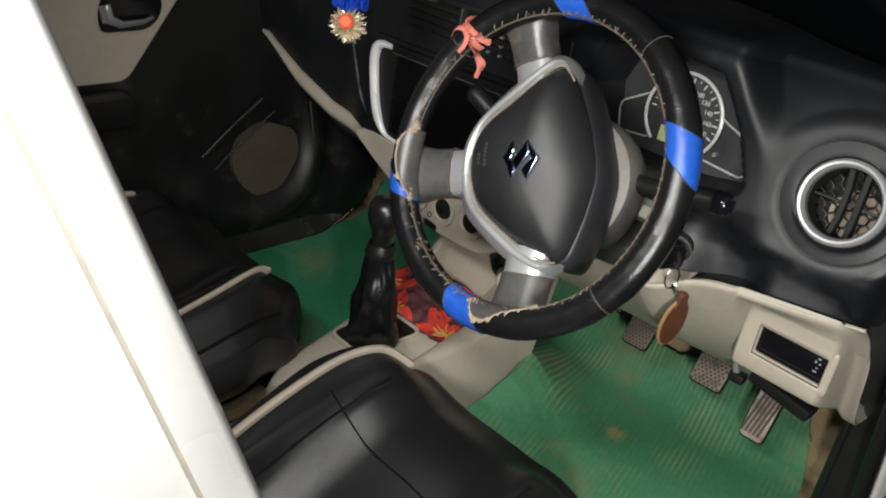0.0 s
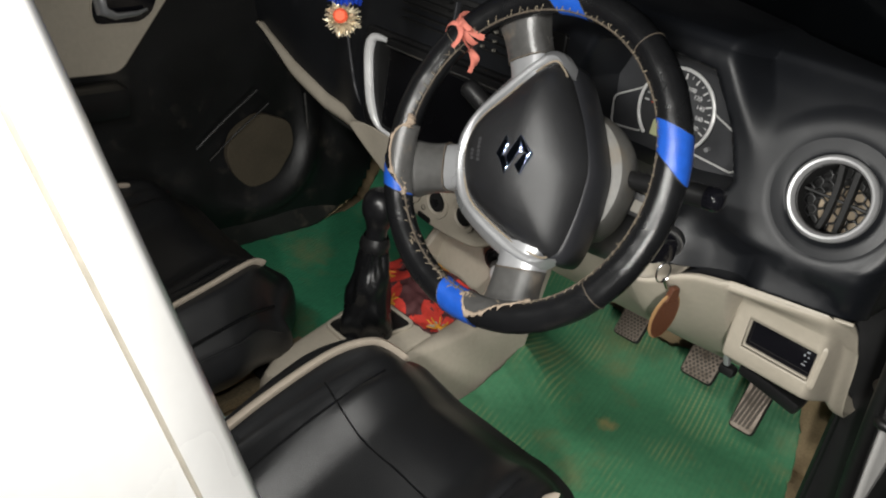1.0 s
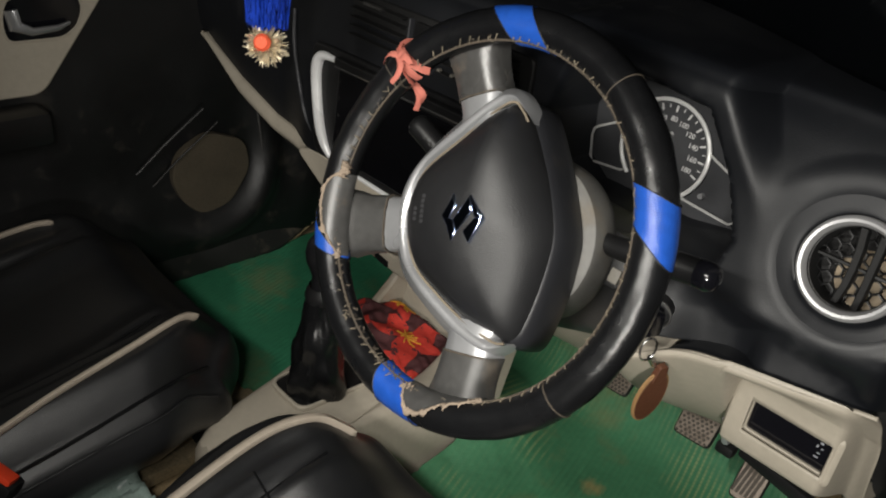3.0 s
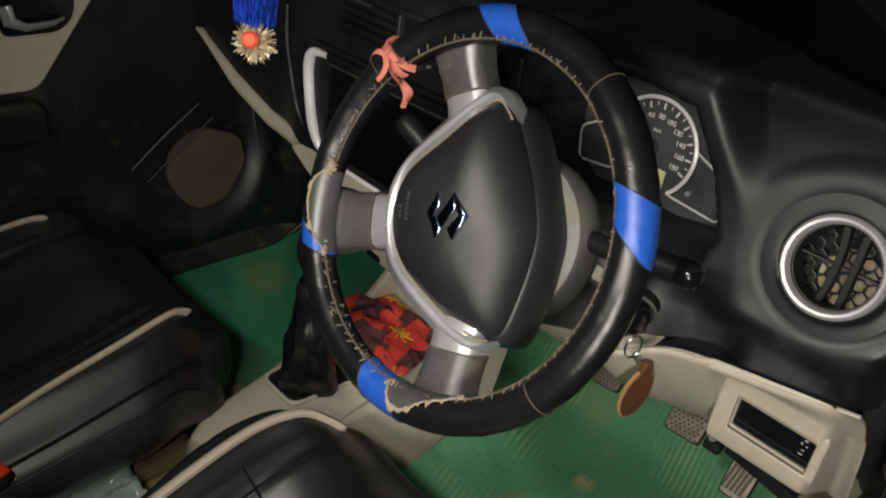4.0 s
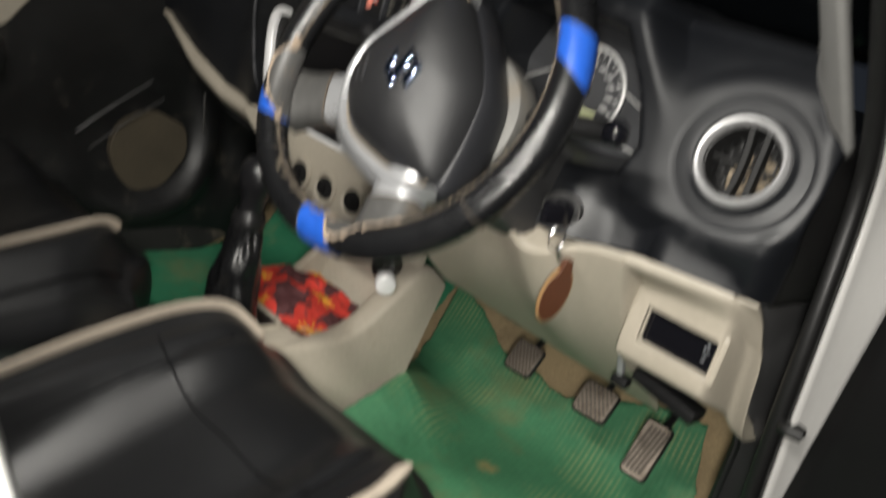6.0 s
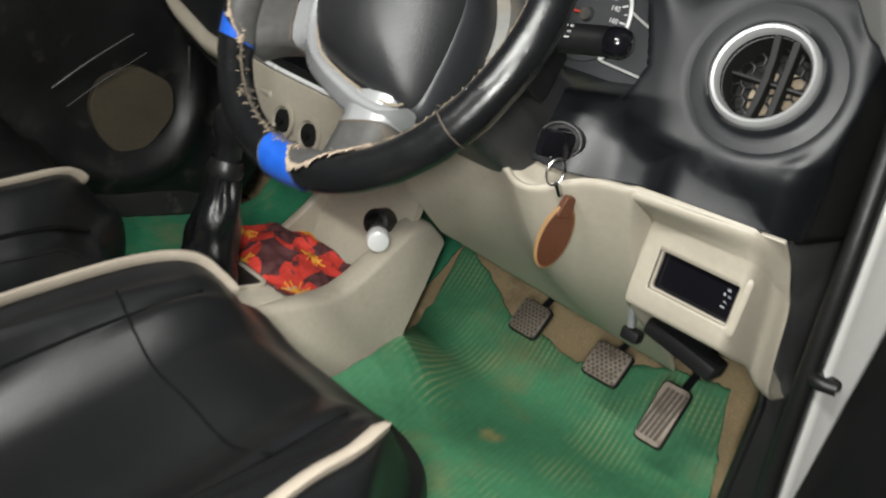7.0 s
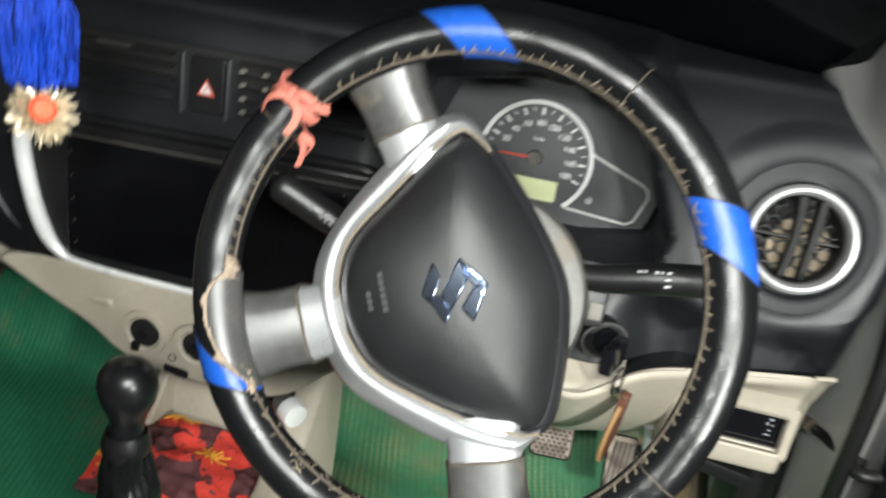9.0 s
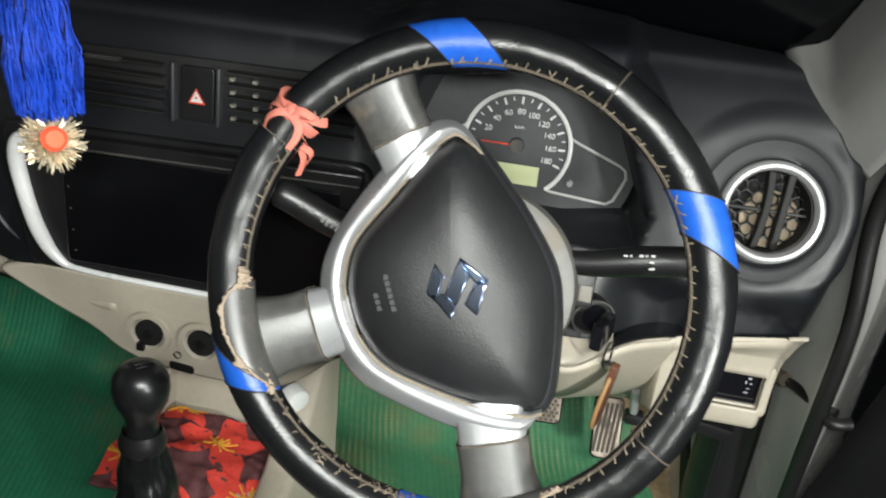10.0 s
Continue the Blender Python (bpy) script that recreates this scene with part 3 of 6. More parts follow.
    part("switch_blank", prism(hole, m, -0.02, -0.009), gloss_black, fr, "black blanking plate")
    bars(m @ pose(0.030, 0, -0.0088), [(0.001, 0.009, 0.0035, 0.0022), (-0.002, 0.004, 0.002, 0.003), (0.003, 0.003, 0.0025, 0.0015), (0.001, -0.003, 0.003, 0.0012), (0.0, -0.008, 0.0045, 0.0015)], faint_white, fr, "switch_marks")
    # bonnet release under the panel
    part("bonnet_release", box((0.600, 0.283, 0.300), (0.085, 0.034, 0.018), Euler((0, radians(10), 0)).to_matrix(), bevel=0.005), plastic_black, d, "black bonnet release lever")
    lev = part("fuel_lever", tube([(0.531, 0.276, 0.326), (0.535, 0.287, 0.290)], 0.005), silver, d, "small metal stem")
    part("knob", box((0.537, 0.291, 0.280), (0.022, 0.016, 0.014), bevel=0.004), plastic_black, lev, "black knob")

    # centre stack: beige lower panel with three holes for knobs
    outline = [(-0.175, 0.392), (-0.11, 0.358), (-0.06, 0.336), (-0.033, 0.313), (0.0, 0.303), (0.03, 0.299), (0.08, 0.296), (0.127, 0.298), (0.153, 0.304), (0.18, 0.321), (0.21, 0.352), (0.235, 0.362), (0.235, 0.403), (0.05, 0.403), (-0.06, 0.405), (-0.12, 0.408)]
    mc = Matrix(((1, 0, 0, 0), (0, 0, -1, 0.192), (0, 1, 0, 0), (0, 0, 0, 1)))
    cp = part("centre_panel", prism(rounded(outline, 0.02), mc, -0.03, 0.0), beige, d, "beige plastic centre panel", bevel=0.004)
    for x, z in ((0.005, 0.345), (0.065, 0.344), (0.125, 0.347)):
        part("knob_ring", lathe((x, 0.190, z), (0, -1, 0), [(0.026, 0.0), (0.0255, 0.003), (0.0195, 0.003), (0.016, -0.002)]), beige, cp)
        k = part("knob_hole", disc((x, 0.1885, z), 0.0155, (0, -1, 0), 0.004), deep_black, cp, "dark hole where the knob is missing")
        part("spindle", disc((x, 0.184, z), 0.005, (0, -1, 0), 0.008, 12), plastic_black, k)
    part("knob_tab", box((-0.004, 0.187, 0.328), (0.009, 0.006, 0.010), bevel=0.002), plastic_black, cp)
    part("slide_slot", prism(rounded([(0.026, 0.303), (0.054, 0.300), (0.054, 0.310), (0.026, 0.313)], 0.004), mc, 0.0, 0.0015), plastic_black, cp, "black slot")
    ic = lathe((0.036, 0.1915, 0.322), (0, -1, 0), [(0.0045, 0.0), (0.0045, 0.001), (0.0036, 0.001), (0.0036, 0.0)], 16)
    part("icon", ic, plastic_black, cp)
    # screen and its bezel
    part("bezel_back", prism(rounded([(-0.128, 0.405), (0.24, 0.405), (0.24, 0.575), (-0.140, 0.566)], 0.02), mc, -0.02, 0.001), plastic_black, d, bevel=0.003)
    hu = part("screen", prism(rounded([(-0.078, 0.421), (0.212, 0.421), (0.212, 0.545), (-0.072, 0.545)], 0.004), mc, 0.001, 0.005), screen_black, d, "switched-off black touch screen", bevel=0.001)
    for i in range(5):
        bars(mc @ pose(0, 0, 0.0051), [(-0.068, 0.53 - 0.024 * i, 0.0022, 0.0022)], spoke_grey, hu, "touch_mark")
    for i in range(5):
        bars(mc @ pose(0, 0, 0.0051), [(0.206, 0.53 - 0.024 * i, 0.0022, 0.0022)], spoke_grey, hu, "touch_mark")
    left = spline([(-0.06, 0.188, 0.5545), (-0.108, 0.188, 0.553), (-0.122, 0.189, 0.535), (-0.121, 0.190, 0.50), (-0.110, 0.190, 0.45), (-0.091, 0.190, 0.418), (-0.06, 0.190, 0.409), (0.05, 0.190, 0.4065), (0.22, 0.190, 0.4065)], 60)
    wide = [0.0032 + 0.0055 * smooth_step(0, 14, i) * (1 - smooth_step(30, 44, i)) for i in range(61)]
    # near-white: the torch's reflection on the silver is in the colour
    part("bezel_trim", tube(left, wide, 12), white_silver, d, "satin silver trim round the screen, whitened for its reflection")
    # the grey paints the highlight along this rounded edge
    part("stack_edge", tube(spline([(-0.216, 0.2155, 0.585), (-0.206, 0.2090, 0.540), (-0.180, 0.2010, 0.490), (-0.155, 0.1975, 0.445), (-0.118, 0.1965, 0.418)], 30), 0.0028, 8), dash_edge, d, "rolled edge of the centre stack, its highlight in the colour")
    part("shelf_strip", prism([(-0.075, 0.549), (0.235, 0.556), (0.235, 0.569), (-0.075, 0.562)], mc, -0.004, 0.012), plastic_black, d, "black ledge over the screen", bevel=0.002)
    part("ledge_edge", tube([(-0.072, 0.1795, 0.5505), (0.08, 0.1795, 0.554), (0.233, 0.1795, 0.5575)], 0.0012, 6), spoke_grey, d, "thin grey edge of the ledge")
    # middle vents and the hazard switch
    part("vent_panel", prism(rounded([(-0.075, 0.578), (0.238, 0.585), (0.238, 0.652), (-0.07, 0.648)], 0.008), mc, -0.03, -0.012), deep_black, d, bevel=0.002)
    for x in (0.0435, 0.0885):
        part("vent_bar", prism([(x - 0.0016, 0.588), (x + 0.0016, 0.588), (x + 0.0046, 0.645), (x + 0.0014, 0.645)], mc, -0.012, -0.003), dash_edge, d, "dark grey upright bar", bevel=0.001)
    hz = part("hazard_switch", prism(rounded([(0.050, 0.590), (0.083, 0.590), (0.086, 0.643), (0.053, 0.643)], 0.004), mc, -0.012, -0.007), plastic_black, d, "black hazard switch", bevel=0.001)
    tri = lambda s, x=0.0675, z=0.614: [(x - s, z - s * 0.75), (x + s, z - s * 0.75), (x, z + s * 1.0)]
    part("triangle", prism(tri(0.0085), mc, -0.007, -0.0064), hazard_red, hz, "red warning triangle", smooth=0)
    part("triangle", prism(tri(0.0062), mc, -0.0064, -0.0060), pale_print, hz, "white warning triangle", smooth=0)
    part("triangle", prism(tri(0.0016), mc, -0.0060, -0.0057), hazard_red, hz, smooth=0)
    for i in range(5):
        z = 0.595 + 0.0115 * i
        part("vent_slat", box((-0.015, 0.199, z), (0.10, 0.012, 0.0020)), deep_black, d)
        part("vent_slat", box((0.160, 0.199, z + 0.002), (0.12, 0.012, 0.0020)), deep_black, d)
    for i in range(4):
        for j in range(2):
            part("vent_tab", box((0.105 + 0.022 * j, 0.196, 0.600 + 0.0125 * i), (0.004, 0.005, 0.003)), column_grey, d)
    part("vent_lever", box((-0.022, 0.196, 0.641), (0.036, 0.006, 0.004), bevel=0.001), spoke_grey, d)
    return d


def frame_ring(outer, inner, m, w0, w1):
    """A frame between two outlines with the same count of points."""
    rings = [[m @ Vector((u, v, w)) for u, v in o] for o, w in ((outer, w0), (outer, w1), (inner, w1), (inner, w0))]
    bm = loft(rings + [rings[0]], caps=False)
    bmesh.ops.remove_doubles(bm, verts=bm.verts, dist=1e-6)
    return bm


def side_vent():
    v = thing("air_vent", VENT, "round dashboard air vent with a satin silver ring", "air vent")
    part("ring", lathe(VENT, VENT_AXIS, [(0.0472, -0.020), (0.0472, 0.001), (0.0462, 0.0055), (0.0435, 0.0085), (0.0410, 0.0078), (0.0385, 0.003), (0.0375, -0.006)], 64), bright_silver, v, "satin silver ring")
    part("barrel", lathe(VENT, VENT_AXIS, [(0.0378, 0.0), (0.0375, -0.045), (0.0, -0.045)], 40), deep_black, v, "dark barrel")
    side = Vector((1, 0, 0)) - VENT_AXIS * VENT_AXIS.x
    side.normalize()
    q = Matrix((side, VENT_AXIS.cross(side), VENT_AXIS)).transposed().to_4x4()
    m = Matrix.Translation(VENT) @ q
    # honeycomb grille at the back, upright vanes in front
    for i in range(-3, 4):
        for j in range(-3, 4):
            cx, cy = 0.0118 * (i + 0.5 * (j % 2)), 0.0103 * j
            if math.hypot(cx, cy) < 0.036:
                hexa = [(cx + 0.0063 * math.cos(math.pi / 6 + k * math.pi / 3), cy + 0.0063 * math.sin(math.pi / 6 + k * math.pi / 3)) for k in range(6)]
                part("mesh_cell", tube([m @ Vector((a, b, -0.030)) for a, b in hexa], 0.0009, 4, True), plastic_black, v)
    part("dusty_duct", disc(m @ Vector((0.008, -0.008, -0.034)), 0.027, VENT_AXIS, 0.002), grille_tan, v, "dusty tan duct behind the mesh")
    # the vanes stand upright in the leaning vent
    lean_back = m @ Matrix(((1, 0, 0, 0), (0, 1, 0, 0), (0, 0.30, 1, 0), (0, 0, 0, 1)))
    for x, lean in ((-0.007, 0.006), (0.011, 0.003)):
        hgt = math.sqrt(0.037 ** 2 - x * x)
        pts = [(x + lean * (1 - t * t) - 0.004 * math.cos(1.2 * t), t * hgt) for t in (-1, -0.5, 0, 0.5, 1)]
        pts = pts + [(a + 0.0065, b) for a, b in reversed(pts)]
        part("vane", prism(pts, lean_back, -0.022, -0.008), rubber, v, "black upright vane", bevel=0.001)
    part("cross_bar", prism([(-0.036, -0.0015), (0.036, -0.0015), (0.036, 0.0015), (-0.036, 0.0015)], m, -0.026, -0.016), rubber, v, "black cross bar", bevel=0.0006)


def instrument_cluster():
    c = thing("instrument_cluster", (0.364, 0.29, 0.51), "black instrument cluster with a white-ringed speedometer", "instrument cluster")
    m = Matrix(((1, 0, 0, 0.364), (0, 0.12, -0.993, 0.2935), (0, 0.993, 0.12, 0.581), (0, 0, 0, 1)))
    face = [(-0.118, 0.02), (-0.10, -0.064), (0.11, -0.066), (0.128, 0.01), (0.09, 0.085), (-0.09, 0.085)]
    part("face", prism(rounded(face, 0.03), m, -0.01, -0.001), material("gauge_black", (0.032, 0.033, 0.036), 0.45, bump=0.1), c, "matt black gauge face")
    lip = spline([(-0.112, -0.045, 0), (-0.085, -0.070, 0), (0.0, -0.076, 0), (0.085, -0.072, 0), (0.118, -0.060, 0), (0.132, -0.030, 0), (0.138, 0.010, 0), (0.118, 0.060, 0)], 50)
    part("bezel_lip", tube([m @ Vector((q.x, q.y, 0.010)) for q in lip], 0.0085, 10, flat=0.7), dash_edge, c, "dark grey rounded lip of the recess")
    dial = part("dial", disc(m @ Vector((0, 0, 0.001)), 0.050, m.to_3x3() @ Vector((0, 0, 1)), 0.003, 56), material("dial_grey", (0.036, 0.037, 0.040), 0.5), c, "dark grey speedometer dial")
    ang = lambda a, r: (r * math.cos(radians(a)), r * math.sin(radians(a)))
    w = 0.003
    tr = [m @ Vector((*p, w)) for p in [ang(a, 0.0535) for a in range(-50, 231, 5)]]
    part("dial_rim", tube(tr, 0.0024, 6), white_trim, c, "white ring")
    for s in (1, -1):
        pts = [ang(15, 0.0545), (0.062, 0.010), (0.104, -0.006), (0.110, -0.010), (0.112, -0.018), (0.103, -0.042), (0.096, -0.0465), (0.040, -0.0425), ang(-50, 0.0535)]
        part("lobe_rim", tube([m @ Vector((s * (x if s > 0 else 0.0545 + (x - 0.0545) * 0.66), y, w)) for x, y in pts], 0.0015, 6), lobe_trim, c, "white outline, darkened for the shadow on it")
    for i in range(19):
        a = 179.2 - i * 11.15
        long = i % 2 == 0
        r0, r1 = (0.0415 if long else 0.0445), 0.0485
        u, v2 = ang(a, 1.0)
        nrm = (-v2, u)
        hw = 0.0010 if long else 0.0005
        pts = [(u * r0 + nrm[0] * hw, v2 * r0 + nrm[1] * hw), (u * r1 + nrm[0] * hw, v2 * r1 + nrm[1] * hw), (u * r1 - nrm[0] * hw, v2 * r1 - nrm[1] * hw), (u * r0 - nrm[0] * hw, v2 * r0 - nrm[1] * hw)]
        part("tick", prism(pts, m, 0.001, 0.0015), pale_print, dial, smooth=0)
    for i, txt in list(enumerate(("", "20", "40", "60", "80", "100", "120", "140", "160", "180")))[1:]:
        a = 179.2 - i * 22.3
        u, v2 = ang(a, 0.0335)
        lettering(txt, m @ Matrix.Translation((u, v2, 0.0012)), 0.0080, pale_print, dial, "numeral")
    lettering("km/h", m @ Matrix.Translation((0, 0.018, 0.0012)), 0.005, pale_print, dial, "unit")
    nd = part("needle", prism([(-0.0005, -0.0008), (-0.036, -0.0005), (-0.036, 0.0005), (-0.0005, 0.0008)], m, 0.004, 0.005), red_plastic, dial, "red needle at zero")
    part("boss", disc(m @ Vector((0, 0, 0.008)), 0.008, m.to_3x3() @ Vector((0, 0, 1)), 0.006, 24, 0.0068), spoke_grey, nd)
    part("display", prism([(-0.026, -0.040), (0.0255, -0.040), (0.0255, -0.020), (-0.026, -0.020)], m, 0.0015, 0.0025), amber_lcd, dial, "pale yellow-green display")
    part("trip_knob", disc(m @ Vector((0.058, -0.031, 0.005)), 0.003, m.to_3x3() @ Vector((0, 0, 1)), 0.008, 12), silver, c)
    return c


dash = dashboard()
side_vent()
instrument_cluster()


# ---- steering wheel: u to the right, v up the wheel's plane, w towards the driver ----
TILT_W = radians(24)
WM = Matrix(((1, 0, 0, 0.358), (0, math.sin(TILT_W), -math.cos(TILT_W), 0.0034), (0, math.cos(TILT_W), math.sin(TILT_W), 0.573), (0, 0, 0, 1)))
RIM_R, RIM_T = 0.1725, 0.0165


def rim_point(a, b, t=RIM_T, r=RIM_R):
    """a: degrees round the wheel; b: degrees round the rim's tube, 0 outward, 90 towards the driver."""
    c = math.cos(radians(b)) * t
    return WM @ Vector(((r + c) * math.cos(radians(a)), (r + c) * math.sin(radians(a)), math.sin(radians(b)) * t))


def rim_band(a0, a1, slant0, slant1, t, n=18, seg=24):
    """A length of rim cover with slanted ends; slants: degrees by which the inner side is turned on at each end."""
    rings = []
    for i in range(n + 1):
        ring = []
        for k in range(seg):
            b = 360 * k / seg
            s = (slant0 + (slant1 - slant0) * i / n) * (0.5 - 0.5 * math.cos(radians(b)))
            ring.append(rim_point(a0 + (a1 - a0) * i / n + s, b, t + 0.0004 * noise.noise((i * 0.7, k * 0.6, a0))))
        rings.append(ring)
    return loft(rings)


def steering_wheel():
    w = thing("steering_wheel", WM.translation, "black leather-laced steering wheel with blue bands, worn and torn", "steering wheel")
    bands = [(99, 111.5, -12, -10), (12.5, 27.5, 11, 8), (200, 211, 17, 8), (-92, -78, -6, -6)]
    for a0, a1, s0, s1 in bands:
        part("blue_band", rim_band(a0, a1, s0, s1, RIM_T + 0.0007, 10), blue_leather, w, "blue leather band")
        for a, s in ((a0, s0), (a1, s1)):
            loop = [rim_point(a + s * (0.5 - 0.5 * math.cos(radians(b))), b, RIM_T + 0.0009) for b in range(0, 360, 15)]
            part("band_seam", tube(loop, 0.0006, 5, True), rubber, w)
    # the black cover, with slight bulges and creases
    def cover(u, v):
        a, b = 360 * u, 360 * v
        bulge = 0.0006 * noise.noise((3 * math.cos(radians(a)) * 3, 9 * math.sin(radians(a)), v * 3)) + 0.0003 * noise.noise((a * 0.6, v * 12, 0))
        return rim_point(a, b, RIM_T + bulge)
    bm = grid(240, 20, cover)
    bmesh.ops.remove_doubles(bm, verts=bm.verts, dist=1e-5)
    part("rim_cover", bm, leather, w, "black leather cover")
    for a in (61, -31, 150):
        part("cover_seam", tube([rim_point(a, b, RIM_T + 0.0006) for b in range(0, 360, 15)], 0.0006, 5, True), seam_brown, w)
    # laced stitches along the inner side
    rnd = random.Random(4)
    st = bmesh.new()
    a = 0.0
    while a < 360:
        near_tear = 183 < a < 306
        off = rnd.uniform(-6, 6)
        b0, b1 = (134 + off, 156 + off * 0.5) if not near_tear else (136 + 2.2 * off, 136 + 2.2 * off + rnd.uniform(8, 30))
        jit, lean = rnd.uniform(-0.5, 0.5), rnd.uniform(-0.6, 2.6) if near_tear else rnd.uniform(0.2, 1.8)
        bare = 188 < a < 218 or 275 < a < 304
        if rnd.random() < (0.72 if near_tear else 0.9) and not bare:
            tube([rim_point(a + jit, b0, RIM_T + 0.0003), rim_point(a + lean * 0.5 + jit, (b0 + b1) / 2, RIM_T + rnd.uniform(0.0010, 0.0022)), rim_point(a + lean, b1, RIM_T + 0.0005)], rnd.uniform(0.0004, 0.0007), 5, False, st)
        if rnd.random() < (0.22 if near_tear else 0.12) and not bare:
            tube([rim_point(a + lean * 1.3, b0 + 4, RIM_T + 0.0004), rim_point(a + 0.6, (b0 + b1) / 2 + 2, RIM_T + 0.0016), rim_point(a - 0.4, b1 + 4, RIM_T + 0.0005)], rnd.uniform(0.0004, 0.0007), 5, False, st)
        for _ in range(2 if near_tear else 1):
            if rnd.random() < 0.5:
                tip = WM.to_3x3() @ Vector((rnd.uniform(-1, 1), rnd.uniform(-1, 1), rnd.uniform(0.2, 1.2))) * rnd.uniform(0.002, 0.006)
                p = rim_point(a + rnd.uniform(-1, 1), 148 + off, RIM_T + 0.0005)
                tube([p, p + tip * 0.5 + Vector((0, 0, 0.0006)), p + tip], [0.0005, 0.0004, 0.0002], 4, False, st)
        a += rnd.uniform(2.8, 4.0) if not near_tear else rnd.uniform(2.4, 3.8)
    tagged(part("stitching", st, thread, w, "frayed brownish lacing thread"), kind="stuff")
    # dull seam beneath the lacing
    part("lacing_gap", tube([rim_point(a, 154, RIM_T + 0.0001) for a in range(0, 360, 3)], 0.0013, 5, True), seam_brown, w, "worn brown seam under the lacing")
    # spoke roots showing where the cover has torn away, each with a ragged pale edge
    for a0, a1, keys in ((188, 218, [(188, 152), (190, 112), (193.5, 88), (199, 84), (205, 94), (210, 112), (215, 134), (218, 155)]),
                         (275.5, 305, [(275.5, 150), (277.5, 108), (280, 84), (284, 82), (288, 104), (293, 130), (299, 142), (305, 154)])):
        low = lambda a, keys=keys: along(keys, a) + 4 * noise.noise((a * 0.9, 2.0, 0)) + 3 * noise.noise((a * 2.7, 5.0, 0))
        part("spoke_root", grid(34, 14, lambda u, v, a0=a0, a1=a1, low=low: rim_point(a0 + (a1 - a0) * u, low(a0 + (a1 - a0) * u) + (198 - low(a0 + (a1 - a0) * u)) * v, RIM_T + 0.0016)), spoke_grey, w, "scuffed grey plastic under the torn cover", smooth=70)

        def ragged(u, v, a0=a0, a1=a1, low=low):
            a = a0 + (a1 - a0) * u
            wide = 8 + 44 * max(0.0, noise.noise((a * 0.30, 7.0, a0))) + 9 * abs(noise.noise((a * 0.9, 1.0, a0)))
            lift = 0.0022 * abs(noise.noise((a * 1.1, v * 2, 9))) * (1 - v) + 0.0012 * math.sin(math.pi * v)
            return rim_point(a + 0.5 * noise.noise((a * 2, v * 3, 1)), low(a) + 7 - wide * (1 - v), RIM_T + 0.0018 + lift)
        part("torn_edge", grid(70, 5, ragged), fray, w, "ragged pale edge of the torn leather cover", smooth=70, solid=0.0007)
    # curled flaps at the ends of the tears
    for a0, a1, b0, wide, lift in ((184, 190, 128, 46, 0.006), (213, 219, 140, 30, 0.003), (274, 279, 130, 34, 0.003), (300, 306, 148, 22, 0.003)):
        def flap(u, v, a0=a0, a1=a1, b0=b0, wide=wide, lift=lift):
            a = a0 + (a1 - a0) * u
            torn = 0.55 + 0.9 * abs(noise.noise((a * 0.9, 3.1, 0))) + 0.35 * noise.noise((a * 3.1, 1.7, 0))
            torn *= math.sin(math.pi * min(1, max(0, 0.06 + 0.9 * u))) ** 0.4
            b = b0 + 5 * noise.noise((a * 0.8, 0, 2)) + wide * v * torn
            return rim_point(a, b, RIM_T + 0.0010 + lift * v * abs(noise.noise((a * 0.7, v * 2, 5))) * 2)
        part("torn_flap", grid(26, 5, flap), fray, w, "torn tan leather strip", solid=0.0008)
    # puckered cover and loose thread ends between the two spokes
    fr = bmesh.new()
    for i in range(60):
        a, b = rnd.uniform(219, 273), rnd.uniform(138, 170)
        p, q, r = rim_point(a, b, RIM_T + 0.0004), rim_point(a + rnd.uniform(-1, 1), b + rnd.uniform(6, 14), RIM_T + rnd.uniform(0.0008, 0.0022)), rim_point(a + rnd.uniform(0.4, 1.0), b + rnd.uniform(-4, 8), RIM_T + 0.0008)
        fr.faces.new([fr.verts.new(x) for x in (p, q, r)])
    tagged(part("torn_leather", fr, seam_brown, w, "frayed brown leather edge", smooth=0, solid=0.0006), kind="stuff")

    # hub: silver trim round a dark pad
    pad = [(-0.026, 0.106), (-0.013, 0.103), (0.006, 0.086), (0.036, 0.053), (0.060, 0.020), (0.069, -0.011), (0.073, -0.048), (0.072, -0.076), (0.061, -0.087), (0.030, -0.088), (-0.013, -0.081), (-0.049, -0.071), (-0.071, -0.053), (-0.085, -0.030), (-0.090, -0.005), (-0.085, 0.021), (-0.061, 0.059), (-0.041, 0.091)]
    loop = spline([(u, v, 0) for u, v in pad + pad[:1]], 90)[:-1]
    cu, cv = -0.006, -0.002
    rings = []
    for s, h in ((0.99, -0.040), (1.0, -0.030), (0.985, -0.022), (0.94, -0.013), (0.86, -0.004), (0.72, 0.004), (0.52, 0.0095), (0.30, 0.0118), (0.10, 0.0125)):
        rings.append([WM @ Vector((cu + (p.x - cu) * s, cv + (p.y - cv) * s, h - 0.013 * smooth_step(-0.005, 0.072, cu + (p.x - cu) * s))) for p in loop])
    part("airbag_pad", loft(rings), material("pad_black", (0.0118, 0.0120, 0.0130), 0.46, bump=0.20, bscale=900, dirt=(0.07, 0.06, 0.05), dirt_amount=0.05), w, "dark grained airbag pad", smooth=70)
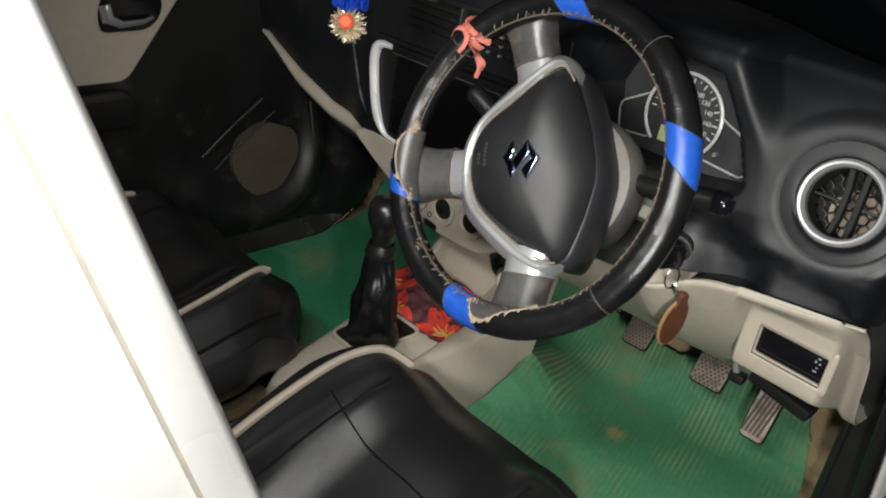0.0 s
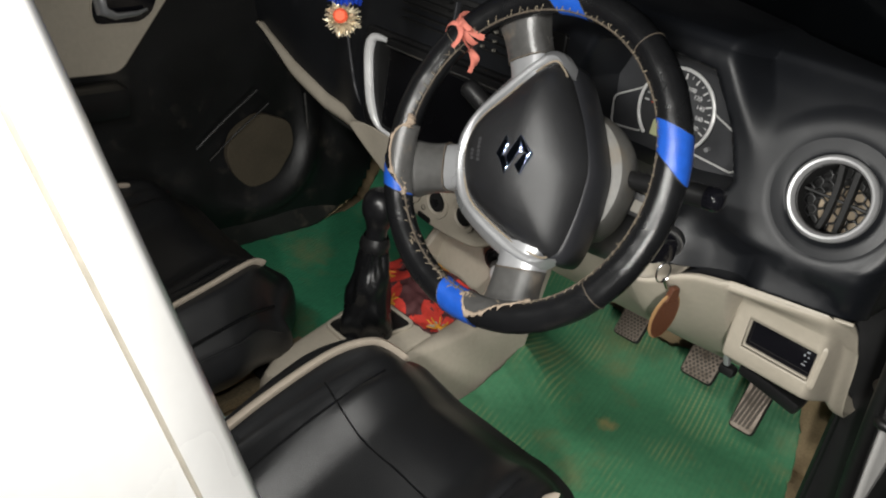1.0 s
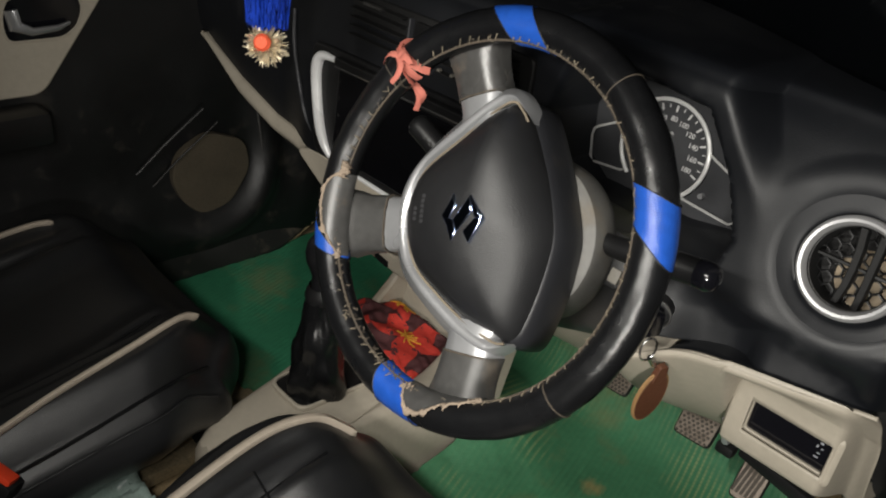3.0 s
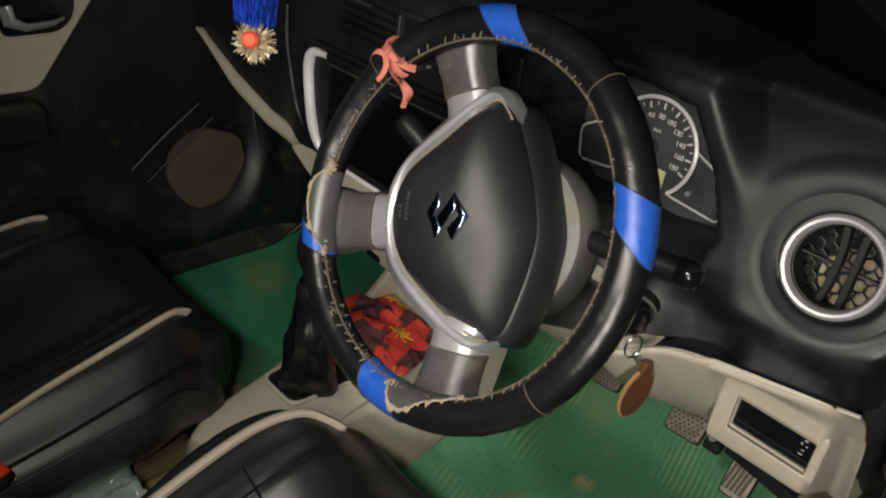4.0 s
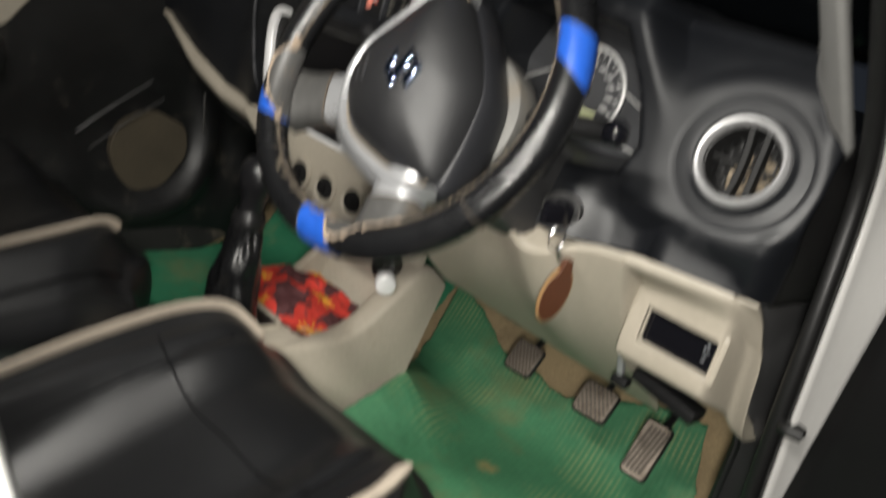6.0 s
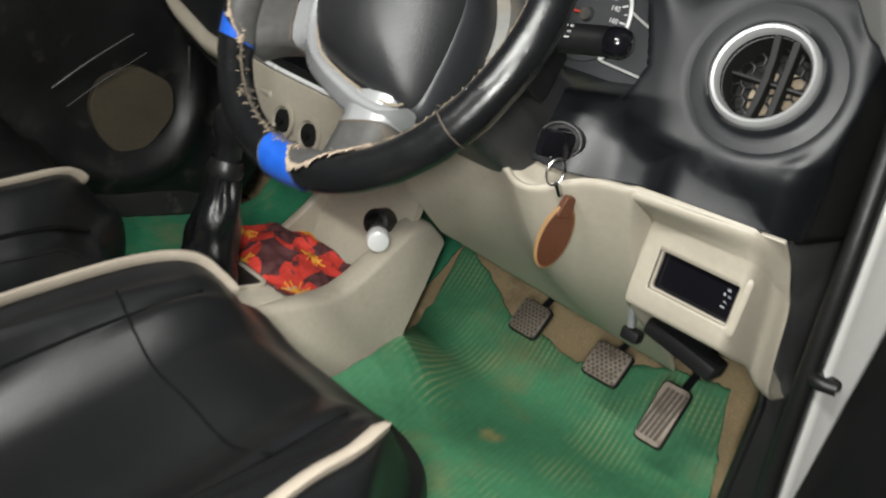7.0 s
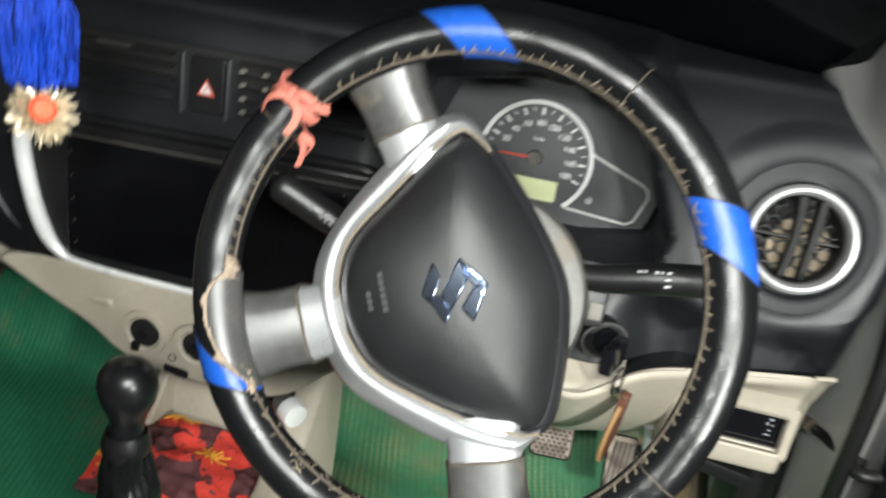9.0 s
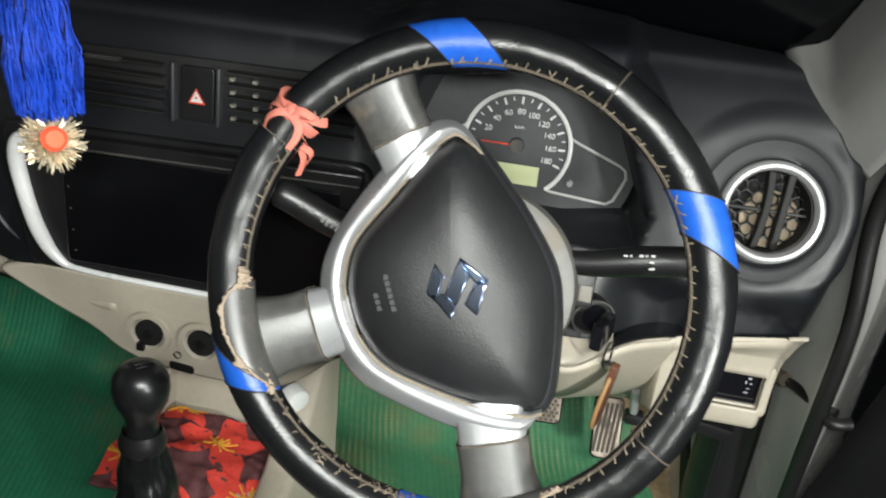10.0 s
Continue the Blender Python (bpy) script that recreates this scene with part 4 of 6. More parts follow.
    # silver C-shaped trim: from the top tip round the left to the lower right
    outer = spline([(-0.001, 0.1010, 0), (-0.012, 0.112, 0), (-0.030, 0.119, 0), (-0.052, 0.110, 0), (-0.083, 0.066, 0), (-0.103, 0.028, 0), (-0.111, 0.002, 0), (-0.111, -0.020, 0), (-0.103, -0.045, 0), (-0.088, -0.071, 0), (-0.067, -0.089, 0), (-0.030, -0.101, 0), (0.006, -0.109, 0), (0.041, -0.111, 0), (0.062, -0.103, 0), (0.072, -0.092, 0)], 76)
    inner = spline([(-0.003, 0.0965, 0), (-0.012, 0.1025, 0), (-0.026, 0.107, 0), (-0.042, 0.091, 0), (-0.062, 0.059, 0), (-0.086, 0.021, 0), (-0.091, -0.005, 0), (-0.086, -0.030, 0), (-0.072, -0.054, 0), (-0.050, -0.072, 0), (-0.013, -0.082, 0), (0.015, -0.087, 0), (0.030, -0.089, 0), (0.050, -0.089, 0), (0.062, -0.088, 0), (0.070, -0.084, 0)], 76)
    rows = []
    for n, (o, i) in enumerate(zip(outer, inner)):
        row = []
        full = smooth_step(-1, 11, n) * (1 - 0.8 * smooth_step(68, 77, n))
        o = i.lerp(o, 0.12 + 0.88 * full)
        for t, h in ((-0.04, -0.042), (0.0, -0.031), (0.10, -0.0265), (0.40, -0.0205), (0.52, -0.0172), (0.60, -0.0162), (0.84, -0.0182), (0.90, -0.0205), (1.0, -0.0215), (1.04, -0.034)):
            p = o.lerp(i, t)
            row.append(WM @ Vector((p.x, p.y, h - 0.013 * (1 - full))))
        rows.append(row)
    part("hub_trim", loft(rows), silver, w, "satin silver hub trim", smooth=60)
    part("trim_lip", tube([WM @ Vector((p.x, p.y, -0.0208)) for p in inner], 0.0012, 6), tan_lip, w, "thin beige edge inside the trim")
    # spokes: grey plastic outer piece, silver foot
    for a0, a1 in ((112, 135), (191.5, 218), (276, 301)):
        am = (a0 + a1) / 2
        def arm(r_in, r_out, f_in, f_out, top0, top1, am=am, half=(a1 - a0) / 2):
            rings = []
            for i in range(9):
                t = i / 8
                r = r_in + (r_out - r_in) * t
                half_w = (f_in + (f_out - f_in) * t) * math.sin(radians(half)) * 0.150
                pinch = 1 - 0.10 * math.sin(math.pi * t)
                h = top0 + (top1 - top0) * t
                prof = [(-1, -0.030), (-1, -0.010), (-0.86, -0.003), (-0.4, 0.0), (0.4, 0.0), (0.86, -0.003), (1, -0.010), (1, -0.030)]
                ring = []
                for q, z in prof:
                    lu, lv = r, q * half_w * pinch
                    ca, sa = math.cos(radians(am)), math.sin(radians(am))
                    ring.append(WM @ Vector((lu * ca - lv * sa, lu * sa + lv * ca, h + z)))
                rings.append(ring)
            return loft(rings)
        sp = part("spoke", arm(0.118, 0.166, 0.84, 1.0, -0.0165, -0.004), spoke_grey, w, "scuffed grey plastic spoke", smooth=60)
        part("spoke_foot", arm(0.088, 0.1195, 0.95, 0.80, -0.020, -0.0175), silver, sp, "satin silver foot", smooth=60)
        part("spoke_joint", arm(0.1180, 0.1197, 0.85, 0.85, -0.0158, -0.0158), seam_brown, sp, "dirty joint")
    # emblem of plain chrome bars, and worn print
    em = WM @ Matrix.Translation((-0.002, -0.001, 0.0105))
    shapes = [[(-0.0215, -0.007), (-0.0185, 0.016), (-0.0105, 0.0075), (-0.0125, -0.0125)],
              [(-0.0215, -0.007), (-0.0125, -0.0125), (-0.0005, -0.023), (0.001, -0.013), (-0.0085, -0.0045)],
              [(-0.0085, -0.0045), (0.001, -0.013), (0.0075, 0.010), (-0.0015, 0.0225)],
              [(-0.0015, 0.0225), (0.0075, 0.010), (0.012, 0.006), (0.0205, 0.0095)],
              [(0.0205, 0.0095), (0.012, 0.006), (0.0065, -0.0095), (0.017, -0.0165)]]
    for pts in shapes:
        part("emblem_bar", prism(pts, em, -0.004, 0.0030), chrome, w, "bright chrome emblem bar", bevel=0.0012)
    def pad_height(u, v):
        best = min(loop, key=lambda p: abs(math.atan2((p.y - cv) * (u - cu) - (p.x - cu) * (v - cv), (p.x - cu) * (u - cu) + (p.y - cv) * (v - cv))))
        s = math.hypot(u - cu, v - cv) / math.hypot(best.x - cu, best.y - cv)
        return along([(0.10, 0.0125), (0.30, 0.0118), (0.52, 0.0095), (0.72, 0.004), (0.86, -0.004), (0.94, -0.013)], s)
    down = Vector((math.cos(radians(-66)), math.sin(radians(-66))))
    for i in range(9):
        q = Vector((-0.054, -0.002)) + down * 0.0046 * (i if i < 6 else i - 3.5) + (Vector((0.0, 0.0)) if i < 6 else Vector((-0.010, -0.004)))
        m = WM @ Matrix.Translation((q.x, q.y, pad_height(q.x, q.y) - 0.0004)) @ pose(0, 0, 0, 0, -12, -66)
        bars(m, [(0, 0, 0.0038, 0.0036)], faint_print, w, "worn_print", 0.0010)
    # dark cover behind the pad
    back = [[WM @ Vector((cu + (p.x - cu) * s, cv + (p.y - cv) * s, h)) for p in loop] for s, h in ((0.97, -0.034), (1.02, -0.038), (1.06, -0.048), (1.075, -0.064), (1.075, -0.078), (1.02, -0.086), (0.6, -0.092))]
    part("hub_back", loft(back), material("hub_grey", (0.016, 0.0165, 0.019), 0.40, bump=0.08, bscale=1200, dirt=(0.10, 0.08, 0.06), dirt_amount=0.08), w, "black plastic hub back", smooth=60)
    return w


def ribbon():
    r = thing("ribbon", rim_point(143, 90), "faded red cloth ribbon tied round the wheel rim", "ribbon")
    a = 143
    band = lambda a0, a1, b0, b1, t0: [rim_point(a0 + (a1 - a0) * i / 10, b0 + (b1 - b0) * i / 10, RIM_T + t0) for i in range(11)]
    for n, (a0, a1) in enumerate(((140, 147), (147, 139), (143, 144))):
        path = band(a0, a1, -50, 185, 0.0012 + 0.0006 * n)
        part("loop", tube(path, 0.0042, 8, False, flat=0.18), ribbon_cloth, r)
    wv = WM.to_3x3()
    p = rim_point(a, 95, RIM_T + 0.004)
    part("knot", lathe(p, wv @ Vector((0, 0, 1)), [(0.0, -0.004), (0.005, -0.003), (0.0065, 0.0), (0.004, 0.003), (0.0, 0.004)], 10), ribbon_cloth, r)
    for ends in ([(0, 0, 0.003), (0.010, -0.012, 0.004), (0.009, -0.024, 0.002), (0.002, -0.036, 0.0)], [(0, 0, 0.003), (-0.012, -0.002, 0.006), (-0.022, -0.008, 0.002), (-0.026, -0.018, -0.002)],
                 [(0, 0, 0.003), (0.012, 0.002, 0.006), (0.024, -0.004, 0.003), (0.010, -0.005, 0.004)]):
        pts = spline([p + wv @ (Vector(q) * 0.72) for q in ends], 14)
        part("ribbon_end", tube(pts, [0.0034 - 0.0012 * i / 14 for i in range(15)], 8, False, flat=0.16), ribbon_cloth, r)
    # ends hanging behind the rim
    q = rim_point(149, 235)
    for dx, ln in ((0.0, 0.030), (0.006, 0.020)):
        pts = spline([q, q + Vector((0.003 + dx, 0.006, -ln * 0.5)), q + Vector((dx - 0.002, 0.008, -ln))], 8)
        part("ribbon_end", tube(pts, 0.0028, 6, False, flat=0.2), ribbon_cloth, r)


def steering_column():
    c = thing("steering_column", (0.358, 0.15, 0.42), "dark plastic steering column shroud with stalks", "steering column")
    def ring(t):
        o = WM @ Vector((0, -0.008, -0.088 - 0.17 * t))
        sx, sz = 0.066 + 0.008 * t, 0.050 + 0.008 * t
        pts = rounded([(-sx, -sz * 1.25), (sx, -sz * 1.25), (sx, sz * 0.75), (sx * 0.6, sz), (-sx * 0.6, sz), (-sx, sz * 0.75)], 0.02)
        return [o + WM.to_3x3() @ Vector((u, v, 0)) for u, v in pts]
    part("shroud", loft([ring(i / 6) for i in range(7)]), shroud_grey, c, "dusty dark plastic shroud", bevel=0.002)
    # round collar close behind the hub
    collar = [(0.058, -0.076), (0.072, -0.077), (0.0790, -0.080), (0.0815, -0.090), (0.0825, -0.106), (0.0815, -0.116), (0.078, -0.121), (0.066, -0.123)]
    part("collar", loft([[WM @ Vector((0.002 + r * math.cos(i * math.pi / 32), -0.005 + r * math.sin(i * math.pi / 32), w)) for i in range(64)] for r, w in collar], caps=False), collar_grey, c, "pale grey plastic collar behind the hub", smooth=50)
    # right stalk: lights
    path = spline([(0.415, 0.108, 0.553), (0.45, 0.104, 0.558), (0.49, 0.102, 0.568), (0.525, 0.102, 0.574), (0.541, 0.102, 0.576)], 16)
    rad = [0.009 + 0.0035 * smooth_step(0, 8, i) for i in range(17)]
    rad[-1] = 0.004
    rad[-2] = 0.0105
    s = part("light_stalk", tube(path, rad, 16), plastic_black, c, "black light stalk")
    part("stalk_tip", lathe((0.536, 0.102, 0.5755), (1, 0, 0.12), [(0.0, -0.008), (0.0128, -0.008), (0.0132, 0.002), (0.0105, 0.008), (0.005, 0.0105), (0.0, 0.011)], 20), gloss_black, s, "glossy black stalk tip")
    mk = Matrix.Translation((0.490, 0.0905, 0.574)) @ pose(0, 0, 0, 66, -9, 0)
    bars(mk, [(-0.016, 0.004, 0.003, 0.0014), (-0.012, 0.004, 0.002, 0.0014), (-0.004, 0.004, 0.003, 0.0018), (0.0, 0.004, 0.002, 0.0018), (0.005, 0.004, 0.003, 0.0018), (0.004, -0.001, 0.0035, 0.0015), (0.004, -0.006, 0.0045, 0.0016)], lobe_trim, s, "stalk_marks", 0.0010)
    # left stalk: wipers
    path = spline([(0.305, 0.10, 0.545), (0.27, 0.096, 0.552), (0.235, 0.092, 0.562), (0.200, 0.088, 0.580), (0.185, 0.087, 0.586)], 16)
    s = part("wiper_stalk", tube(path, rad, 16), plastic_black, c, "black wiper stalk")
    mk = Matrix.Translation((0.226, 0.0785, 0.572)) @ pose(0, 0, 0, 66, 24, 0)
    bars(mk, [(-0.016, 0.001, 0.004, 0.0035), (-0.006, 0.001, 0.004, 0.0035)] + [(0.005 + 0.0045 * i, 0.0005 * (-1) ** i, 0.0022, 0.006) for i in range(4)], spoke_grey, s, "stalk_marks", 0.0012)
    # switch housing behind the wheel, with its connector
    part("switch_housing", box((0.441, 0.128, 0.532), (0.030, 0.034, 0.050), Euler((radians(-24), 0, 0)).to_matrix(), bevel=0.004), plastic_black, c, "black switch housing")
    part("connector", box((0.449, 0.108, 0.527), (0.011, 0.006, 0.014), Euler((radians(-24), 0, 0)).to_matrix(), bevel=0.0015), column_grey, c, "pale plastic connector")
    # ignition lock
    la = Vector((0.35, -0.90, 0.1)).normalized()
    lx = Vector((0, 0, 1)).cross(la).normalized()
    lm = Matrix.Translation((0.4625, 0.168, 0.4715)) @ Matrix((lx, la.cross(lx), la)).transposed().to_4x4()
    oval = lambda a, b: [(a * math.cos(i * math.pi / 18), b * math.sin(i * math.pi / 18)) for i in range(36)]
    lock = part("ignition_lock", prism(oval(0.0205, 0.0165), lm, -0.022, 0.0), plastic_black, c, "black ignition lock boss", bevel=0.003)
    part("lock_rim", tube([lm @ Vector((u, w, 0.0005)) for u, w in oval(0.0200, 0.0160)], 0.0016, 8, True), spoke_grey, lock, "worn grey rim")
    part("lock_face", disc(lm @ Vector((0.002, 0, 0.003)), 0.0125, la, 0.004, 24, 0.0115), gloss_black, lock, "glossy black lock face")
    return c


def key_with_fob():
    k = thing("car_key", (0.470, 0.150, 0.470), "car key in the lock with an oval brown leather fob", "key")
    part("key_head", box((0.472, 0.148, 0.470), (0.012, 0.034, 0.026), Euler((0, 0, radians(-20))).to_matrix(), bevel=0.004), gloss_black, k, "black key head")
    c = Vector((0.481, 0.148, 0.446))
    part("key_ring", tube([c + Vector((0.004 * math.cos(i * math.pi / 12), 0.008 * math.cos(i * math.pi / 12), 0.013 * math.sin(i * math.pi / 12))) for i in range(24)], 0.0012, 6, True), steel, k, "steel ring")
    part("clasp", tube([(0.483, 0.152, 0.436), (0.4855, 0.160, 0.424)], 0.003, 8), steel, k)
    fz = Vector((0.93, -0.30, -0.12)).normalized()
    fx = Vector((0, 0, 1)).cross(fz).normalized()
    fm = Matrix.Translation((0.487, 0.168, 0.382)) @ Matrix((fx, fz.cross(fx), fz)).transposed().to_4x4()
    oval = lambda a, b: [(a * math.cos(i * math.pi / 20), b * math.sin(i * math.pi / 20)) for i in range(40)]
    fob = part("fob", prism(oval(0.0175, 0.033), fm, -0.0025, 0.0025), brown_leather, k, "oval brown leather fob", bevel=0.001)
    part("fob_edge", tube([fm @ Vector((u, v, 0)) for u, v in oval(0.0175, 0.033)], 0.0022, 6, True), tan_edge, fob, "tan stitched edge")
    part("fob_strap", prism(rounded([(-0.009, 0.022), (0.009, 0.022), (0.005, 0.044), (-0.005, 0.044)], 0.003), fm, -0.0035, 0.0038), brown_leather, fob, bevel=0.001)


# ---- floor: mats and pedals ----
def mat_sheet(name, left, right, y0, front, rise, label, mat, climb=None):
    """A ribbed mat: left and right edges over y, front edge over x, rising along the toe board; climb: height of its left edge over y."""
    def f(u, v):
        y = y0 + (0.62 - y0) * v
        xl, xr = along(left, y), along(right, y)
        x = xl + (xr - xl) * u
        y = y0 + (along(front, x) - y0) * v
        edge = 0.006 * noise.noise((x * 22, y * 22, 3)) + 0.002 * noise.noise((x * 90, y * 90, 3))
        if v in (0.0, 1.0):
            y += edge
        if u in (0.0, 1.0):
            x += edge
        z = 0.004 + 0.004 * noise.noise((x * 5, y * 5, 0))
        c, q = math.cos(RIB_TURN), math.sin(RIB_TURN)
        ridge = math.sin(2 * math.pi * (x * c + y * q) / RIB_PITCH)
        z += 0.0006 * ridge * (smooth_step(0.05, 0.25, u) if climb else 1.0)
        z += rise * smooth_step(0.46, 0.80, y) ** 1.3
        if climb:
            z += along(climb, y) * (1 - smooth_step(0.0, 0.11 + 0.16 * smooth_step(0.25, 0.50, y), x - xl)) ** 1.3
        return Vector((x, y, z))
    wide = max(b for _, b in right) - min(a for _, a in left)
    bm = grid(int(wide / 0.0024), int((0.62 - y0) / 0.0033), f)
    return tagged(part(name, bm, mat, smooth=70, solid=0.003), label, "floor mat")


mat_sheet("floor_mat", [(-0.35, 0.181), (0.30, 0.181), (0.34, 0.174), (0.38, 0.152), (0.44, 0.105), (0.52, 0.045), (0.62, 0.004)],
          [(-0.35, 0.630), (0.43, 0.628), (0.49, 0.610), (0.55, 0.585), (0.60, 0.547), (0.66, 0.515)], -0.35,
          [(-0.02, 0.645), (0.03, 0.635), (0.10, 0.612), (0.18, 0.592), (0.32, 0.588), (0.40, 0.612), (0.455, 0.632), (0.55, 0.640)], 0.28,
          "green ribbed rubber-loop mat in the driver's footwell, dusty", mat_driver, [(-0.05, 0.008), (0.05, 0.016), (0.217, 0.034), (0.28, 0.058), (0.34, 0.076), (0.40, 0.052), (0.46, 0.026), (0.54, 0.006), (0.62, 0.0)])
mat_sheet("floor_mat", [(0.085, -0.52), (0.40, -0.495), (0.48, -0.505), (0.54, -0.533), (0.66, -0.537)], [(0.085, -0.005), (0.70, -0.005)], 0.085,
          [(-0.56, 0.70), (0.0, 0.70)], 0.26, "green ribbed mat in the passenger's footwell, with dirt specks", mat_green)


def pedal(name, c, size, axis_tilt, label, slots):
    p = thing(name, c, label, "pedal")
    m = Matrix.Translation(c) @ pose(0, 0, 0, axis_tilt, 0, 4)
    pad = rounded([(-size[0] / 2, -size[1] / 2), (size[0] / 2, -size[1] / 2), (size[0] / 2 * 1.04, size[1] / 2), (-size[0] / 2 * 1.04, size[1] / 2)], 0.008)
    part("rubber_base", prism(pad, m, -0.010, 0.0), rubber, p, "black rubber base", bevel=0.002)
    if slots == "dots":
        plate = part("plate", prism([(u * 0.94, v * 0.94) for u, v in pad], m, 0.0, 0.002), pedal_plate, p, "worn studded metal plate", bevel=0.0008)
        for i in range(7):
            for j in range(9):
                u, v = (i - 3 + 0.5 * (j % 2)) * size[0] / 7.6, (j - 4) * size[1] / 9.8
                if abs(u) < size[0] * 0.45:
                    part("hole", disc(m @ Vector((u, v, 0.0026)), 0.0023, m.to_3x3() @ Vector((0, 0, 1)), 0.0008, 8), pedal_dust, plate)
    else:
        plate = part("plate", prism([(u * 0.92, v * 0.96) for u, v in pad], m, 0.0, 0.002), pedal_plate, p, "worn metal plate", bevel=0.0008)
        for i in range(5):
            u = (i - 2) * size[0] / 6.2
            part("groove", prism([(u - 0.0022 - 0.004, -size[1] * 0.40), (u + 0.0022 - 0.004, -size[1] * 0.40), (u + 0.0022 + 0.004, size[1] * 0.40), (u - 0.0022 + 0.004, size[1] * 0.40)], m, 0.002, 0.0026), pedal_dust, plate)
    top = m @ Vector((0, size[1] * 0.2, -0.012))
    path = spline([top, top + Vector((0, 0.06, 0.05)), (c[0] + 0.005, 0.60, 0.30), (c[0] + 0.005, 0.64, 0.42)], 14)
    part("arm", tube(path, 0.008, 8, flat=0.6), plastic_black, p, "black steel arm")


pedal("clutch_pedal", (0.302, 0.450, 0.156), (0.048, 0.052), 52, "studded metal clutch pedal with black rubber base", "dots")
pedal("brake_pedal", (0.436, 0.454, 0.156), (0.055, 0.052), 52, "studded metal brake pedal with black rubber base", "dots")
pedal("accelerator_pedal", (0.530, 0.459, 0.132), (0.040, 0.086), 56, "narrow grooved metal accelerator pedal", "grooves")


# ---- centre console and gear lever ----
def console():
    c = thing("centre_console", (0.06, 0.10, 0.0), "beige plastic centre console between the seats", "console")
    # sections along the car: (y, left x, right x, foot right x, top z)
    rows = [(-0.10, 0.010, 0.100, 0.124, 0.112), (-0.03, 0.000, 0.112, 0.135, 0.132), (0.05, -0.010, 0.122, 0.146, 0.140), (0.12, -0.030, 0.134, 0.156, 0.144), (0.20, -0.045, 0.146, 0.163, 0.146), (0.30, -0.05, 0.150, 0.165, 0.146)]
    rings = []
    for y, xl, xr, xf, z in rows:
        pts = [(xl - 0.03, 0.0), (xl - 0.008, z * 0.85), (xl + 0.006, z - 0.004), (xl + 0.02, z), (xr - 0.02, z), (xr - 0.004, z - 0.006), (xr + 0.006, z * 0.85), (xf, 0.0)]
        rings.append([Vector((x, y, h)) for x, h in pts])
    part("tunnel_cover", loft(rings), beige, c, "beige plastic cover", subsurf=1)
    # tray at the front with raised right wall running up into the dash
    base = box((0.05, 0.275, 0.052), (0.19, 0.16, 0.105), bevel=0.006)
    part("tray_floor", base, beige, c)
    wall = [(0.165, 0.05), (0.198, 0.126), (0.245, 0.150), (0.30, 0.200), (0.335, 0.243), (0.37, 0.246), (0.415, 0.212), (0.41, 0.06), (0.30, 0.0), (0.18, 0.0)]
    # the right wall grows out of the cover's edge and sweeps up into the dash
    rings = []
    for i in range(41):
        y = 0.06 + 0.333 * i / 40
        z = along([(0.06, 0.141), (0.15, 0.1465), (0.20, 0.149), (0.225, 0.155), (0.25, 0.170), (0.30, 0.212), (0.33, 0.240), (0.345, 0.247), (0.365, 0.246), (0.415, 0.212)], y)
        xi = 0.134 - 0.016 * smooth_step(0.06, 0.22, y)
        xo = 0.148 + 0.012 * smooth_step(0.06, 0.22, y)
        foot = along([(0.0, 0.0), (0.31, 0.0), (0.34, 0.085), (0.393, 0.215)], y)
        mid = foot + (z - foot) * 0.45
        rings.append([Vector((x, y, h)) for x, h in ((xi - 0.004, min(max(0.05, foot), z - 0.011)), (xi, z - 0.010), (xi + 0.002, z - 0.004), (xi + 0.007, z), (xo - 0.010, z - 0.0005), (xo - 0.003, z - 0.004), (xo, z - 0.010), (xo + 0.016 * (z - mid) / z, min(mid, z - 0.0105)), (xo + 0.022 * (z - foot) / z, min(foot, z - 0.011)))])
    part("tray_wall", loft(rings), beige, c, "beige right wall of the tray", smooth=60)
    mw2 = Matrix(((0, 0, 1, -0.052), (1, 0, 0, 0), (0, 1, 0, 0), (0, 0, 0, 1)))
    part("tray_wall", prism(rounded(wall, 0.02), mw2, 0.0, 0.015), beige, c, "beige left wall of the tray", bevel=0.004)
    part("tray_back", box((0.05, 0.335, 0.20), (0.18, 0.012, 0.22), Euler((radians(-14), 0, 0)).to_matrix()), beige, c)
    part("console_socket", lathe((0.108, 0.312, 0.232), (0.25, -0.85, 0.1), [(0.020, -0.01), (0.020, 0.016), (0.014, 0.018), (0.013, -0.006), (0.0, -0.006)], 24), plastic_black, c, "black socket holder")
    at, way = Vector((0.134, 0.287, 0.220)), (0.75, -0.62, -0.05)
    plug = part("plug", lathe(at, way, [(0.0, -0.022), (0.0140, -0.022), (0.0145, 0.008), (0.0, 0.010)], 24), collar_grey, c, "grey charger plug")
    part("plug_ring", lathe(at, way, [(0.0146, -0.006), (0.0160, -0.005), (0.0162, 0.008), (0.0145, 0.013), (0.0110, 0.0145), (0.0, 0.0145)], 24), white_silver, plug, "shiny pale plug end")
    # shifter surround
    m = Matrix.Translation((0.044, 0.088, 0.1435)) @ pose(0, 0, 0, 2, 0, 0)
    hole = rounded([(-0.034, -0.052), (0.036, -0.052), (0.046, 0.058), (-0.040, 0.058)], 0.016)
    part("gaiter_recess", prism(hole, m, -0.01, 0.0008), dusty_black, c, "dark recess under the gaiter")
    rim = [(u * 1.10, v * 1.10) for u, v in hole]
    part("gaiter_frame", frame_ring(rim, hole, m, -0.004, 0.004), beige, c, "beige frame", bevel=0.0015)


